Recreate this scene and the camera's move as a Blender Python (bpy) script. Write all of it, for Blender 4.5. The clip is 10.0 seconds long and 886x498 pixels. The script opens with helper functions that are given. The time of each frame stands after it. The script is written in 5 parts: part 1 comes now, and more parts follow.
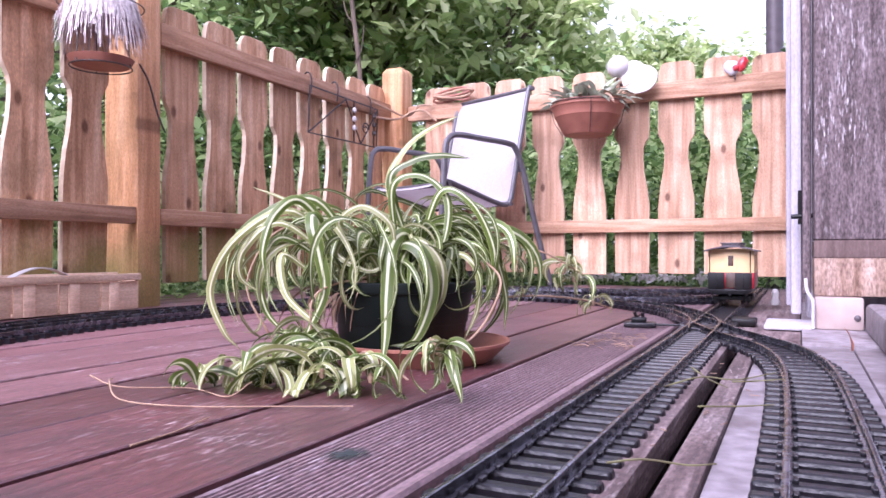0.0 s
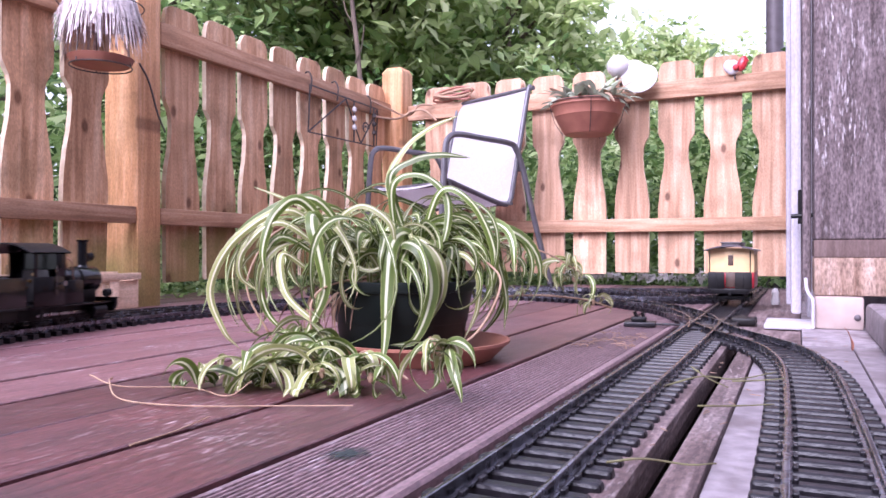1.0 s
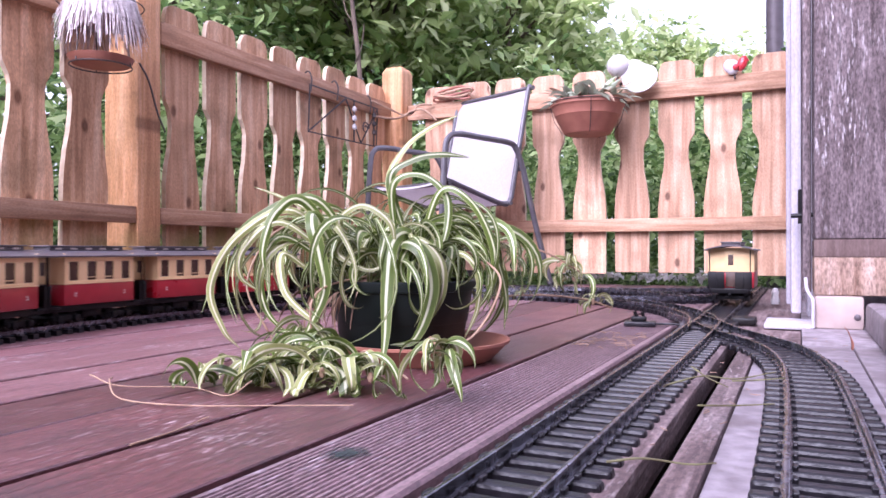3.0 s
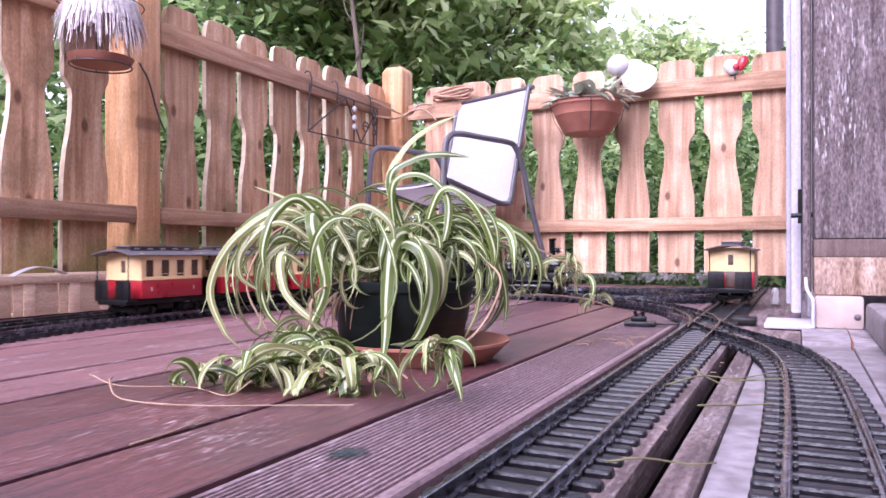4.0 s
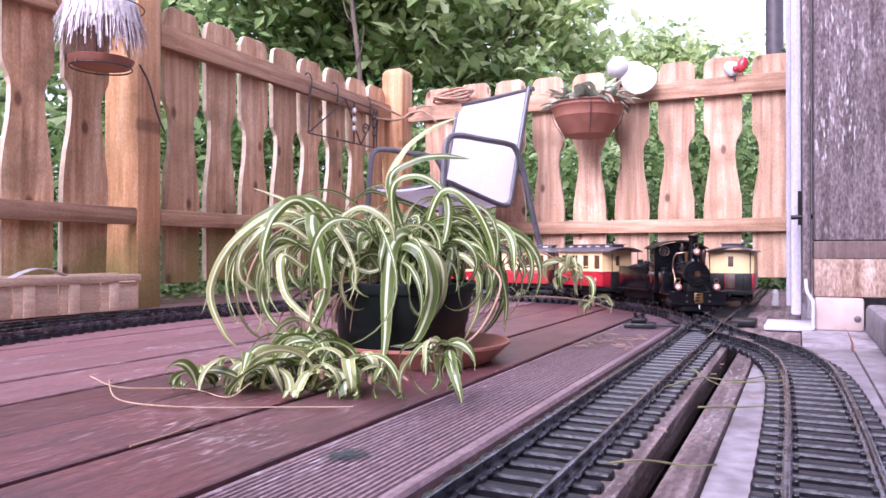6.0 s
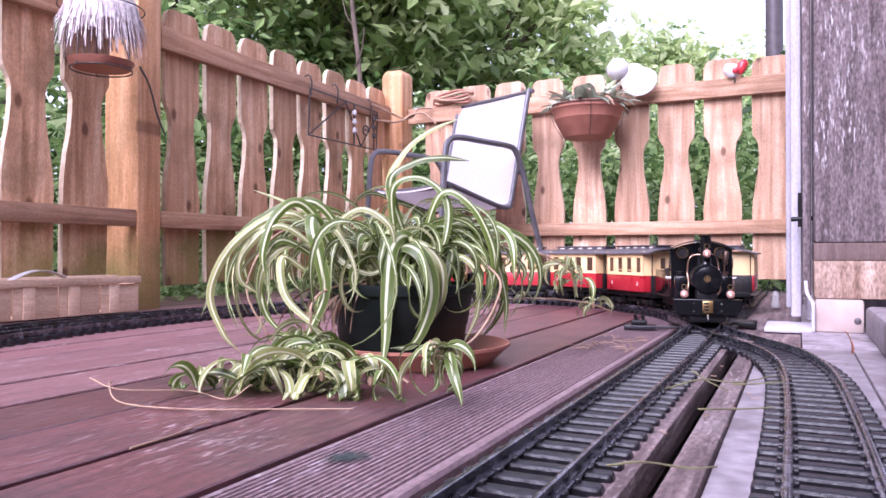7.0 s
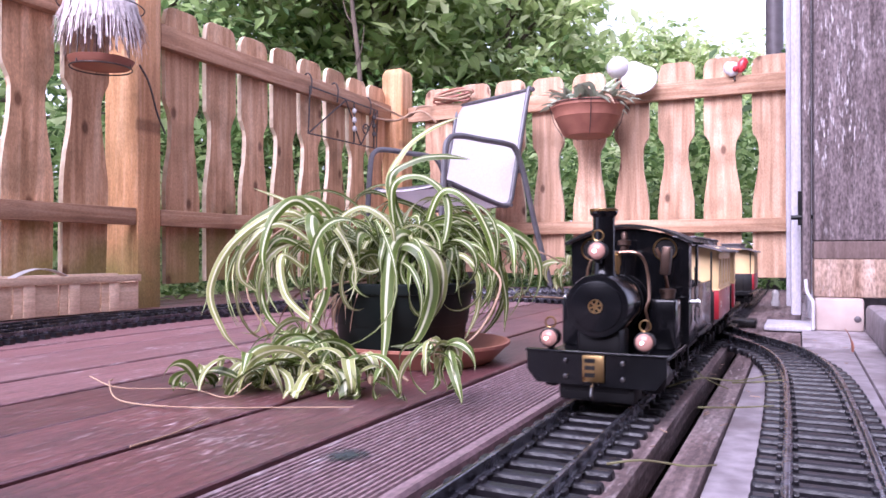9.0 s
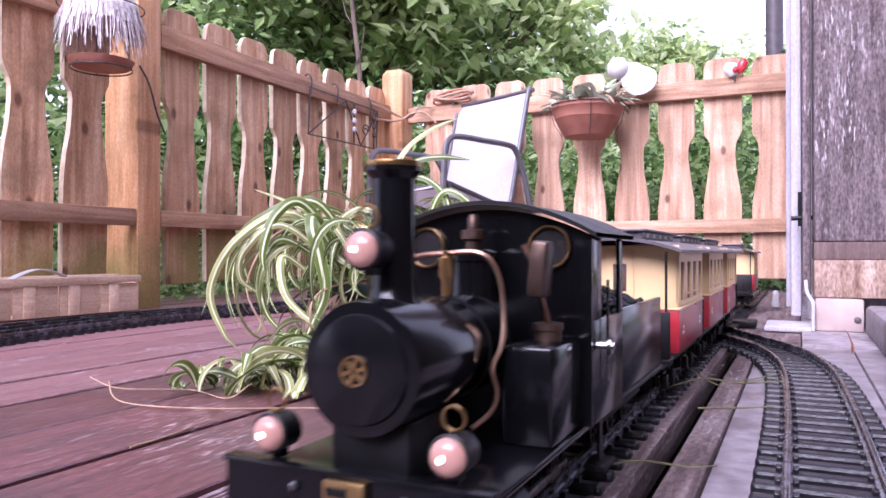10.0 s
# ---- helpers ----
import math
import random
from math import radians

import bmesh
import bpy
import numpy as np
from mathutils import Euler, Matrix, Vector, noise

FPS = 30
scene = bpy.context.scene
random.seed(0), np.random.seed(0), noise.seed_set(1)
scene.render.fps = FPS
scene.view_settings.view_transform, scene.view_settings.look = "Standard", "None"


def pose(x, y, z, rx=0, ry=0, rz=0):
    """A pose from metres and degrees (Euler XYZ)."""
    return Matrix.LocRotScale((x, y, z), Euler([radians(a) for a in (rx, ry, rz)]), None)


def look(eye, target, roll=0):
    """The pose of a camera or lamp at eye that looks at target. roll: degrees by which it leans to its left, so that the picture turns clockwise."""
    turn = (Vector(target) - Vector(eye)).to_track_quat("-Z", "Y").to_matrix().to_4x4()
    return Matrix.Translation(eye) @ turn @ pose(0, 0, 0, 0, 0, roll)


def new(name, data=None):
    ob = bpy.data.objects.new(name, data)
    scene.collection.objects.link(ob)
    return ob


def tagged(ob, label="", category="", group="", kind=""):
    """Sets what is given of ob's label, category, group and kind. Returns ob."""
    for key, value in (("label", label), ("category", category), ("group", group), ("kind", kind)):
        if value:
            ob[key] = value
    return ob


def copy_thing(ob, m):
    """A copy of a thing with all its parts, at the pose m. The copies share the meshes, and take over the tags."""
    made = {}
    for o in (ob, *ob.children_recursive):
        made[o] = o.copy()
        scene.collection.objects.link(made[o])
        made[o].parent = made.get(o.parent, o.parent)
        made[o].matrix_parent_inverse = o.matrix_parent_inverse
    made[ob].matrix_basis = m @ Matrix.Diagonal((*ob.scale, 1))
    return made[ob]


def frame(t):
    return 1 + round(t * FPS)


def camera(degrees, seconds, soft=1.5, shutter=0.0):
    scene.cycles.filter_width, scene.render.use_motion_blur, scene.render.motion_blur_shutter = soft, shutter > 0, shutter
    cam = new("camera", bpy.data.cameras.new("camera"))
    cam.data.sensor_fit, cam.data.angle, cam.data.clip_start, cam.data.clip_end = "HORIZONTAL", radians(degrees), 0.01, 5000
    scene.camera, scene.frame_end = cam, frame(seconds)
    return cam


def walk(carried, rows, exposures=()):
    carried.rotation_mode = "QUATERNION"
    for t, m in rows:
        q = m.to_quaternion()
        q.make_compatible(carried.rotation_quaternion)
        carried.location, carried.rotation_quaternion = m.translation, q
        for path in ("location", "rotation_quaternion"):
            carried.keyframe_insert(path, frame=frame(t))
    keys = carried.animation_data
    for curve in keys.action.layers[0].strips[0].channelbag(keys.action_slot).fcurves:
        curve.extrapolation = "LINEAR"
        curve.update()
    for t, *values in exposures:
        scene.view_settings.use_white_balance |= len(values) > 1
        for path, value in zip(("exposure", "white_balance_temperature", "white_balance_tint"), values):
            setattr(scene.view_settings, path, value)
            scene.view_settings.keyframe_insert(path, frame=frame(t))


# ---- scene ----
EXPOSURE = 1.08
cam = camera(62.18, 10.0, soft=1.6, shutter=0.4)
EYE = (0.0, 0.0, 0.138)
TURN = 25.8
# the tripod nods a little: seconds, degrees of tilt above the level
NOD = ((0, .22), (.5, .21), (1, .18), (1.5, .12), (2, .12), (2.5, .16), (4, .14), (4.5, .15), (5, .155), (5.5, .22),
       (6.2, .30), (7, .42), (7.25, .27), (7.5, .12), (8, .16), (8.5, .365), (9, .295), (9.5, .31), (10, .35))
walk(cam, [(t, pose(*EYE, 90 + a, 0, TURN)) for t, a in NOD],
     exposures=((0, EXPOSURE, 5420, 35), (10, EXPOSURE, 5420, 35)))

# ---- sky and sun ----
SUN_HEIGHT, SUN_BEARING = 38, 186
world = bpy.data.worlds.new("sky")
scene.world = world
world.use_nodes = True
wn = world.node_tree
wn.nodes.clear()
sky = wn.nodes.new("ShaderNodeTexSky")
sky.sky_type, sky.sun_disc = "NISHITA", False
sky.sun_elevation, sky.sun_rotation = radians(SUN_HEIGHT), radians(SUN_BEARING)
sky.dust_density = 3.0
veil = wn.nodes.new("ShaderNodeMixRGB")
veil.inputs[0].default_value = .72
veil.inputs[2].default_value = (9.5, 9.3, 9.6, 1)
back = wn.nodes.new("ShaderNodeBackground")
back.inputs[1].default_value = .118
wout = wn.nodes.new("ShaderNodeOutputWorld")
wn.links.new(sky.outputs[0], veil.inputs[1])
wn.links.new(veil.outputs[0], back.inputs[0])
wn.links.new(back.outputs[0], wout.inputs[0])
lamp = bpy.data.lights.new("sun", "SUN")
lamp.energy, lamp.angle, lamp.color = 3.9, radians(45), (1, .95, .9)
sun = new("sun", lamp)
sa, sb = radians(SUN_HEIGHT), radians(SUN_BEARING)
sun.matrix_world = look((0, 0, 0), (-math.sin(sb) * math.cos(sa), -math.cos(sb) * math.cos(sa), -math.sin(sa)))


# ---- materials ----
def nodes_of(name):
    m = bpy.data.materials.new(name)
    m.use_nodes = True
    return m, m.node_tree.nodes, m.node_tree.links, m.node_tree.nodes["Principled BSDF"]


def ramp_node(ns, stops):
    r = ns.new("ShaderNodeValToRGB")
    while len(r.color_ramp.elements) > len(stops):
        r.color_ramp.elements.remove(r.color_ramp.elements[-1])
    while len(r.color_ramp.elements) < len(stops):
        r.color_ramp.elements.new(.5)
    for e, (p, c) in zip(r.color_ramp.elements, stops):
        e.position, e.color = p, (*c, 1)
    return r


def coords(ns, ls, scale, wander=True):
    """Object coordinates, stretched, and shifted from piece to piece."""
    tc, mp = ns.new("ShaderNodeTexCoord"), ns.new("ShaderNodeMapping")
    mp.inputs["Scale"].default_value = scale
    ls.new(tc.outputs["Object"], mp.inputs["Vector"])
    if wander:
        oi, mul = ns.new("ShaderNodeObjectInfo"), ns.new("ShaderNodeMath")
        mul.operation = "MULTIPLY"
        mul.inputs[1].default_value = 37.0
        ls.new(oi.outputs["Random"], mul.inputs[0])
        ls.new(mul.outputs[0], mp.inputs["Location"])
    return mp


def wooden(name, dark, mid, light, axis="z", grain=1.0, rough=.7, relief=.3, stain=None, stain_amount=.5, gloss=.3, vary=.25, stain_low=.5, scuff=None, knots=0.0, speck=.15, algae=None):
    """Grained timber; axis: the way of its fibres."""
    m, ns, ls, bsdf = nodes_of(name)
    s = {"x": (6, 90, 90), "y": (90, 6, 90), "z": (90, 90, 6)}[axis]
    mp = coords(ns, ls, tuple(v * grain for v in s))
    n1 = ns.new("ShaderNodeTexNoise")
    n1.inputs["Scale"].default_value, n1.inputs["Detail"].default_value, n1.inputs["Distortion"].default_value = 1.0, 6, .6
    ls.new(mp.outputs[0], n1.inputs["Vector"])
    r1 = ramp_node(ns, [(.25, dark), (.5, mid), (.75, light)])
    ls.new(n1.outputs["Fac"], r1.inputs[0])
    mp2 = coords(ns, ls, (7, 7, 7))
    n2 = ns.new("ShaderNodeTexNoise")
    n2.inputs["Scale"].default_value, n2.inputs["Detail"].default_value = 1.0, 5
    ls.new(mp2.outputs[0], n2.inputs["Vector"])
    r2 = ramp_node(ns, [(stain_low, (0, 0, 0)), (stain_low + .2, (1, 1, 1))])
    ls.new(n2.outputs["Fac"], r2.inputs[0])
    amt = ns.new("ShaderNodeMath")
    amt.operation = "MULTIPLY"
    amt.inputs[1].default_value = stain_amount
    ls.new(r2.outputs[0], amt.inputs[0])
    mix = ns.new("ShaderNodeMixRGB")
    mix.inputs[2].default_value = (*(stain or dark), 1)
    ls.new(amt.outputs[0], mix.inputs[0])
    ls.new(r1.outputs[0], mix.inputs[1])
    if algae:       # green algae creeping up from the damp foot, in patches
        tcz, sz, mz, az, xz = ns.new("ShaderNodeTexCoord"), ns.new("ShaderNodeSeparateXYZ"), ns.new("ShaderNodeMapRange"), ns.new("ShaderNodeMath"), ns.new("ShaderNodeMixRGB")
        ls.new(tcz.outputs["Object"], sz.inputs[0])
        ls.new(sz.outputs[2], mz.inputs[0])
        mz.inputs[1].default_value, mz.inputs[2].default_value, mz.inputs[3].default_value, mz.inputs[4].default_value = .04, algae[3], .62, -.12
        az.operation = "ADD"
        ls.new(mz.outputs[0], az.inputs[0])
        ls.new(n2.outputs["Fac"], az.inputs[1])
        rz_ = ramp_node(ns, [(.58, (0, 0, 0)), (.95, (.8, .8, .8))])
        ls.new(az.outputs[0], rz_.inputs[0])
        ls.new(rz_.outputs[0], xz.inputs[0])
        ls.new(mix.outputs[0], xz.inputs[1])
        xz.inputs[2].default_value = (*algae[:3], 1)
        mix = xz
    if knots:       # dark knots, here and there
        mpk, vo, rk, mk, mulk = coords(ns, ls, (6, 6, 3.2)), ns.new("ShaderNodeTexVoronoi"), ramp_node(ns, [(.035, (1, 1, 1)), (.075, (0, 0, 0))]), ns.new("ShaderNodeMixRGB"), ns.new("ShaderNodeMath")
        vo.inputs["Scale"].default_value = 1.0
        vo.voronoi_dimensions = "2D"
        mpk.inputs["Rotation"].default_value = (radians(90), 0, 0)
        ls.new(mpk.outputs[0], vo.inputs["Vector"])
        ls.new(vo.outputs["Distance"], rk.inputs[0])
        mulk.operation = "MULTIPLY"
        mulk.inputs[1].default_value = knots
        ls.new(rk.outputs[0], mulk.inputs[0])
        ls.new(mulk.outputs[0], mk.inputs[0])
        ls.new(mix.outputs[0], mk.inputs[1])
        mk.inputs[2].default_value = (dark[0] * .4, dark[1] * .35, dark[2] * .35, 1)
        mix = mk
    if scuff:       # short pale scuffs where the stain has worn through, in patches
        mp3 = coords(ns, ls, (14, 90, 90) if axis == "x" else (90, 16, 90) if axis == "y" else (85, 85, 13))
        n3, n4, mul3, mx3 = ns.new("ShaderNodeTexNoise"), ns.new("ShaderNodeTexNoise"), ns.new("ShaderNodeMath"), ns.new("ShaderNodeMixRGB")
        n3.inputs["Scale"].default_value, n3.inputs["Detail"].default_value = 3.2, 12
        n4.inputs["Scale"].default_value, n4.inputs["Detail"].default_value = .8, 3
        ls.new(mp3.outputs[0], n3.inputs["Vector"])
        ls.new(mp2.outputs[0], n4.inputs["Vector"])
        r3, r4 = ramp_node(ns, [(.56, (0, 0, 0)), (.70, (1, 1, 1))]), ramp_node(ns, [(.44, (0, 0, 0)), (.66, (1, 1, 1))])
        ls.new(n3.outputs["Fac"], r3.inputs[0])
        ls.new(n4.outputs["Fac"], r4.inputs[0])
        mul3.operation = "MULTIPLY"
        ls.new(r3.outputs[0], mul3.inputs[0])
        ls.new(r4.outputs[0], mul3.inputs[1])
        ls.new(mul3.outputs[0], mx3.inputs[0])
        ls.new(mix.outputs[0], mx3.inputs[1])
        mx3.inputs[2].default_value = (*scuff, 1)
        mix = mx3
    hs, oi, mr = ns.new("ShaderNodeHueSaturation"), ns.new("ShaderNodeObjectInfo"), ns.new("ShaderNodeMapRange")
    mr.inputs[3].default_value, mr.inputs[4].default_value = 1 - vary, 1 + vary
    ls.new(oi.outputs["Random"], mr.inputs[0])
    ls.new(mr.outputs[0], hs.inputs["Value"])
    fine = coords(ns, ls, (330, 330, 130) if axis == "z" else (330, 130, 330) if axis == "y" else (130, 330, 330))
    nf, mrf, mf = ns.new("ShaderNodeTexNoise"), ns.new("ShaderNodeMapRange"), ns.new("ShaderNodeMixRGB")
    nf.inputs["Scale"].default_value, nf.inputs["Detail"].default_value = 1.0, 4
    ls.new(fine.outputs[0], nf.inputs["Vector"])
    mrf.inputs[1].default_value, mrf.inputs[2].default_value = .3, .7
    mrf.inputs[3].default_value, mrf.inputs[4].default_value = 1 - speck, 1 + speck
    ls.new(nf.outputs["Fac"], mrf.inputs[0])
    mf.blend_type = "MULTIPLY"
    mf.inputs[0].default_value = 1.0
    ls.new(mix.outputs[0], mf.inputs[1])
    ls.new(mrf.outputs[0], mf.inputs[2])
    ls.new(mf.outputs[0], hs.inputs["Color"])
    ls.new(hs.outputs[0], bsdf.inputs["Base Color"])
    bump = ns.new("ShaderNodeBump")
    bump.inputs["Strength"].default_value, bump.inputs["Distance"].default_value = relief, .002
    ls.new(n1.outputs["Fac"], bump.inputs["Height"])
    ls.new(bump.outputs[0], bsdf.inputs["Normal"])
    rr = ns.new("ShaderNodeMapRange")
    rr.inputs[3].default_value, rr.inputs[4].default_value = rough - .12, min(1, rough + .15)
    ls.new(n2.outputs["Fac"], rr.inputs[0])
    ls.new(rr.outputs[0], bsdf.inputs["Roughness"])
    bsdf.inputs["Specular IOR Level"].default_value = gloss
    return m


def plain(name, a, b=None, rough=.5, metal=0.0, scale=30, relief=.05, dirt=None, gloss=.5, dirt_low=.55):
    """A surface of two close tones in fine and coarse mottling, with a little relief."""
    m, ns, ls, bsdf = nodes_of(name)
    b = b or tuple(v * .75 for v in a)
    mp = coords(ns, ls, (scale, scale, scale))
    n1 = ns.new("ShaderNodeTexNoise")
    n1.inputs["Scale"].default_value, n1.inputs["Detail"].default_value = 1.0, 7
    ls.new(mp.outputs[0], n1.inputs["Vector"])
    r1 = ramp_node(ns, [(.35, b), (.65, a)])
    ls.new(n1.outputs["Fac"], r1.inputs[0])
    top = r1.outputs[0]
    if dirt:
        n2 = ns.new("ShaderNodeTexNoise")
        n2.inputs["Scale"].default_value, n2.inputs["Detail"].default_value = .23, 8
        ls.new(mp.outputs[0], n2.inputs["Vector"])
        r2 = ramp_node(ns, [(dirt_low, (0, 0, 0)), (dirt_low + .15, (1, 1, 1))])
        ls.new(n2.outputs["Fac"], r2.inputs[0])
        mx = ns.new("ShaderNodeMixRGB")
        mx.inputs[2].default_value = (*dirt, 1)
        ls.new(r2.outputs[0], mx.inputs[0])
        ls.new(top, mx.inputs[1])
        top = mx.outputs[0]
    ls.new(top, bsdf.inputs["Base Color"])
    bump = ns.new("ShaderNodeBump")
    bump.inputs["Strength"].default_value, bump.inputs["Distance"].default_value = relief, .002
    ls.new(n1.outputs["Fac"], bump.inputs["Height"])
    ls.new(bump.outputs[0], bsdf.inputs["Normal"])
    rr = ns.new("ShaderNodeMapRange")
    rr.inputs[3].default_value, rr.inputs[4].default_value = max(.03, rough - .1), min(1, rough + .1)
    ls.new(n1.outputs["Fac"], rr.inputs[0])
    ls.new(rr.outputs[0], bsdf.inputs["Roughness"])
    bsdf.inputs["Metallic"].default_value = metal
    bsdf.inputs["Specular IOR Level"].default_value = gloss
    return m


def leafy(name, tones, rough=.42, gloss=.5, lets_through=.4):
    """Foliage that varies from leaf to leaf and lets some light through."""
    m, ns, ls, bsdf = nodes_of(name)
    g = ns.new("ShaderNodeNewGeometry")
    r = ramp_node(ns, [(i / (len(tones) - 1), c) for i, c in enumerate(tones)])
    ls.new(g.outputs["Random Per Island"], r.inputs[0])
    ls.new(r.outputs[0], bsdf.inputs["Base Color"])
    bsdf.inputs["Roughness"].default_value = rough
    bsdf.inputs["Specular IOR Level"].default_value = gloss
    tr, mx, out = ns.new("ShaderNodeBsdfTranslucent"), ns.new("ShaderNodeMixShader"), ns["Material Output"]
    ls.new(r.outputs[0], tr.inputs["Color"])
    mx.inputs[0].default_value = lets_through
    ls.new(bsdf.outputs[0], mx.inputs[1])
    ls.new(tr.outputs[0], mx.inputs[2])
    ls.new(mx.outputs[0], out.inputs["Surface"])
    return m


def striped_leaf(name, green, pale, edge):
    """A spider plant's leaf: a pale stripe down the middle of a green blade, by the leaf's own map."""
    m, ns, ls, bsdf = nodes_of(name)
    uv, sep = ns.new("ShaderNodeTexCoord"), ns.new("ShaderNodeSeparateXYZ")
    ls.new(uv.outputs["UV"], sep.inputs[0])
    r = ramp_node(ns, [(0, edge), (.08, green), (.36, green), (.44, pale), (.56, pale), (.64, green), (.92, green), (1, edge)])
    ls.new(sep.outputs[0], r.inputs[0])
    hs, oi, mr = ns.new("ShaderNodeHueSaturation"), ns.new("ShaderNodeObjectInfo"), ns.new("ShaderNodeMapRange")
    mr.inputs[3].default_value, mr.inputs[4].default_value = .7, 1.3
    ls.new(oi.outputs["Random"], mr.inputs[0])
    ls.new(mr.outputs[0], hs.inputs["Value"])
    ls.new(r.outputs[0], hs.inputs["Color"])
    n = ns.new("ShaderNodeTexNoise")
    n.inputs["Scale"].default_value = 3
    mp = ns.new("ShaderNodeMapping")
    mp.inputs["Scale"].default_value = (14, 1.2, 1)
    ls.new(uv.outputs["UV"], mp.inputs[0])
    ls.new(mp.outputs[0], n.inputs["Vector"])
    bump = ns.new("ShaderNodeBump")
    bump.inputs["Strength"].default_value, bump.inputs["Distance"].default_value = .3, .001
    ls.new(n.outputs["Fac"], bump.inputs["Height"])
    ls.new(bump.outputs[0], bsdf.inputs["Normal"])
    ls.new(hs.outputs[0], bsdf.inputs["Base Color"])
    bsdf.inputs["Roughness"].default_value = .38
    tr, mx, out = ns.new("ShaderNodeBsdfTranslucent"), ns.new("ShaderNodeMixShader"), ns["Material Output"]
    ls.new(hs.outputs[0], tr.inputs["Color"])
    mx.inputs[0].default_value = .25
    ls.new(bsdf.outputs[0], mx.inputs[1])
    ls.new(tr.outputs[0], mx.inputs[2])
    ls.new(mx.outputs[0], out.inputs["Surface"])
    return m


def glowing(name, colour, power):
    m, ns, ls, bsdf = nodes_of(name)
    bsdf.inputs["Base Color"].default_value = (*colour, 1)
    bsdf.inputs["Emission Color"].default_value = (*colour, 1)
    bsdf.inputs["Emission Strength"].default_value = power
    bsdf.inputs["Roughness"].default_value = .15
    return m


DECK = wooden("red_stained_decking", (.055, .016, .018), (.088, .027, .029), (.125, .044, .045), "y", 1.6, .40, .5, (.034, .013, .014), .6, 1.0, .16, .50, (.40, .29, .29), 0, .36)
DECK_RIB = wooden("worn_ribbed_decking", (.145, .088, .096), (.19, .120, .130), (.245, .163, .175), "y", 1.6, .42, .3, (.085, .05, .057), .6, .6, .1, .5, (.36, .29, .31), 0, .4)
DECK_OLD = wooden("bare_grey_brown_timber", (.055, .035, .034), (.14, .095, .09), (.27, .20, .19), "y", 1.3, .75, 1.2, (.30, .25, .245), .45, .3, .2, .5, (.36, .30, .29), 0, .4)
# paler version of DECK with lighter scuffs, for the fifth board and outwards
DECK_PALE = wooden("paler_red_decking", (.095, .034, .036), (.150, .060, .062), (.215, .098, .100), "y", 1.6, .5, .5, (.075, .030, .032), .5, 1.0, .14, .50, (.56, .45, .46), 0, .36)
GREY_BOARD = plain("pale_grey_concrete", (.30, .26, .272), (.17, .14, .148), .6, 0, 60, .6, (.12, .09, .09), .5, .52)
FENCE = wooden("larch_fence_boards", (.28, .140, .068), (.52, .300, .168), (.68, .47, .31), "z", .5, .65, .35, (.21, .125, .065), .7, .25, .2, .50, None, .85, .2, (.20, .165, .045, .30))
# same larch in a less orange tone, without algae, for the end fence
FENCE_END = wooden("less_orange_larch_fence_boards", (.25, .135, .082), (.45, .275, .175), (.60, .42, .30), "z", .5, .65, .35, (.22, .135, .085), .7, .25, .2, .50, None, .85, .2)
FENCE_X = wooden("larch_fence_rail_across", (.25, .135, .075), (.42, .25, .155), (.56, .37, .25), "x", .7, .65, .35, (.22, .13, .08), .6, .25, .08)
FENCE_Y = wooden("larch_fence_rail_along", (.20, .10, .055), (.36, .20, .115), (.50, .31, .20), "y", .7, .65, .35, (.22, .13, .08), .6, .25, .08)
POST = wooden("orange_larch_post", (.30, .140, .060), (.49, .255, .12), (.62, .38, .22), "z", .6, .6, .3, (.25, .14, .06), .55, .3, .05, .5, None, .6, .2, (.20, .165, .05, .26))
OLD_POST = wooden("weathered_grey_post", (.062, .045, .045), (.125, .096, .098), (.205, .165, .168), "z", .9, .85, 1.3, (.15, .112, .11), .6, .2, .05, .50, (.52, .48, .49), 0, .5)
WHITE_WOOD = wooden("flaking_white_paint", (.34, .31, .34), (.45, .42, .46), (.54, .52, .56), "z", .6, .6, .3, (.22, .19, .20), .7, .4, .05, .6)
PALE_BLOCK = plain("pale_raw_timber_block", (.44, .35, .315), (.34, .26, .235), .7, 0, 22, .2, (.42, .33, .30), .3)
CRATE = wooden("pale_poplar_veneer", (.50, .33, .22), (.62, .44, .31), (.72, .54, .40), "y", .6, .6, .2, (.40, .27, .17), .5, .3, .12)
RAIL = plain("dull_nickel_rail", (.22, .22, .255), (.055, .051, .058), .26, .85, 60, .1, (.038, .036, .042), .5, .62)
SLEEPER = plain("dark_brown_plastic_sleeper", (.011, .009, .012), (.005, .0045, .006), .38, 0, 160, .5, (.032, .026, .031), .4, .64)
BLACK = plain("black_loco_enamel", (.0035, .0035, .0045), (.0025, .0025, .003), .17, 0, 40, .008, None, .34)
BLACK_MATT = plain("sooty_black_metal", (.006, .0055, .006), (.004, .0035, .004), .45, 0, 50, .08, (.014, .012, .011), .22)
BRASS = plain("polished_brass", (.46, .30, .13), (.30, .18, .07), .3, 1, 60, .03)
COPPER = plain("copper_pipe", (.44, .28, .19), (.28, .15, .10), .3, 1, 60, .03)
BRONZE = plain("dark_tarnished_bronze", (.10, .062, .045), (.045, .028, .022), .4, .8, 60, .06)
STEEL = plain("bright_steel", (.34, .33, .32), (.22, .21, .21), .28, 1, 60, .03)
LENS = glowing("lit_lamp_glass", (.35, .185, .145), .10)
BULB = glowing("lamp_bulb", (1.0, .86, .74), 2.2)
DARK_GLASS = plain("dark_window_glass", (.02, .018, .018), (.012, .011, .011), .06, 0, 40, .01, None, .6)
CREAM = plain("cream_coach_paint", (.80, .57, .29), (.72, .49, .24), .4, 0, 30, .03)
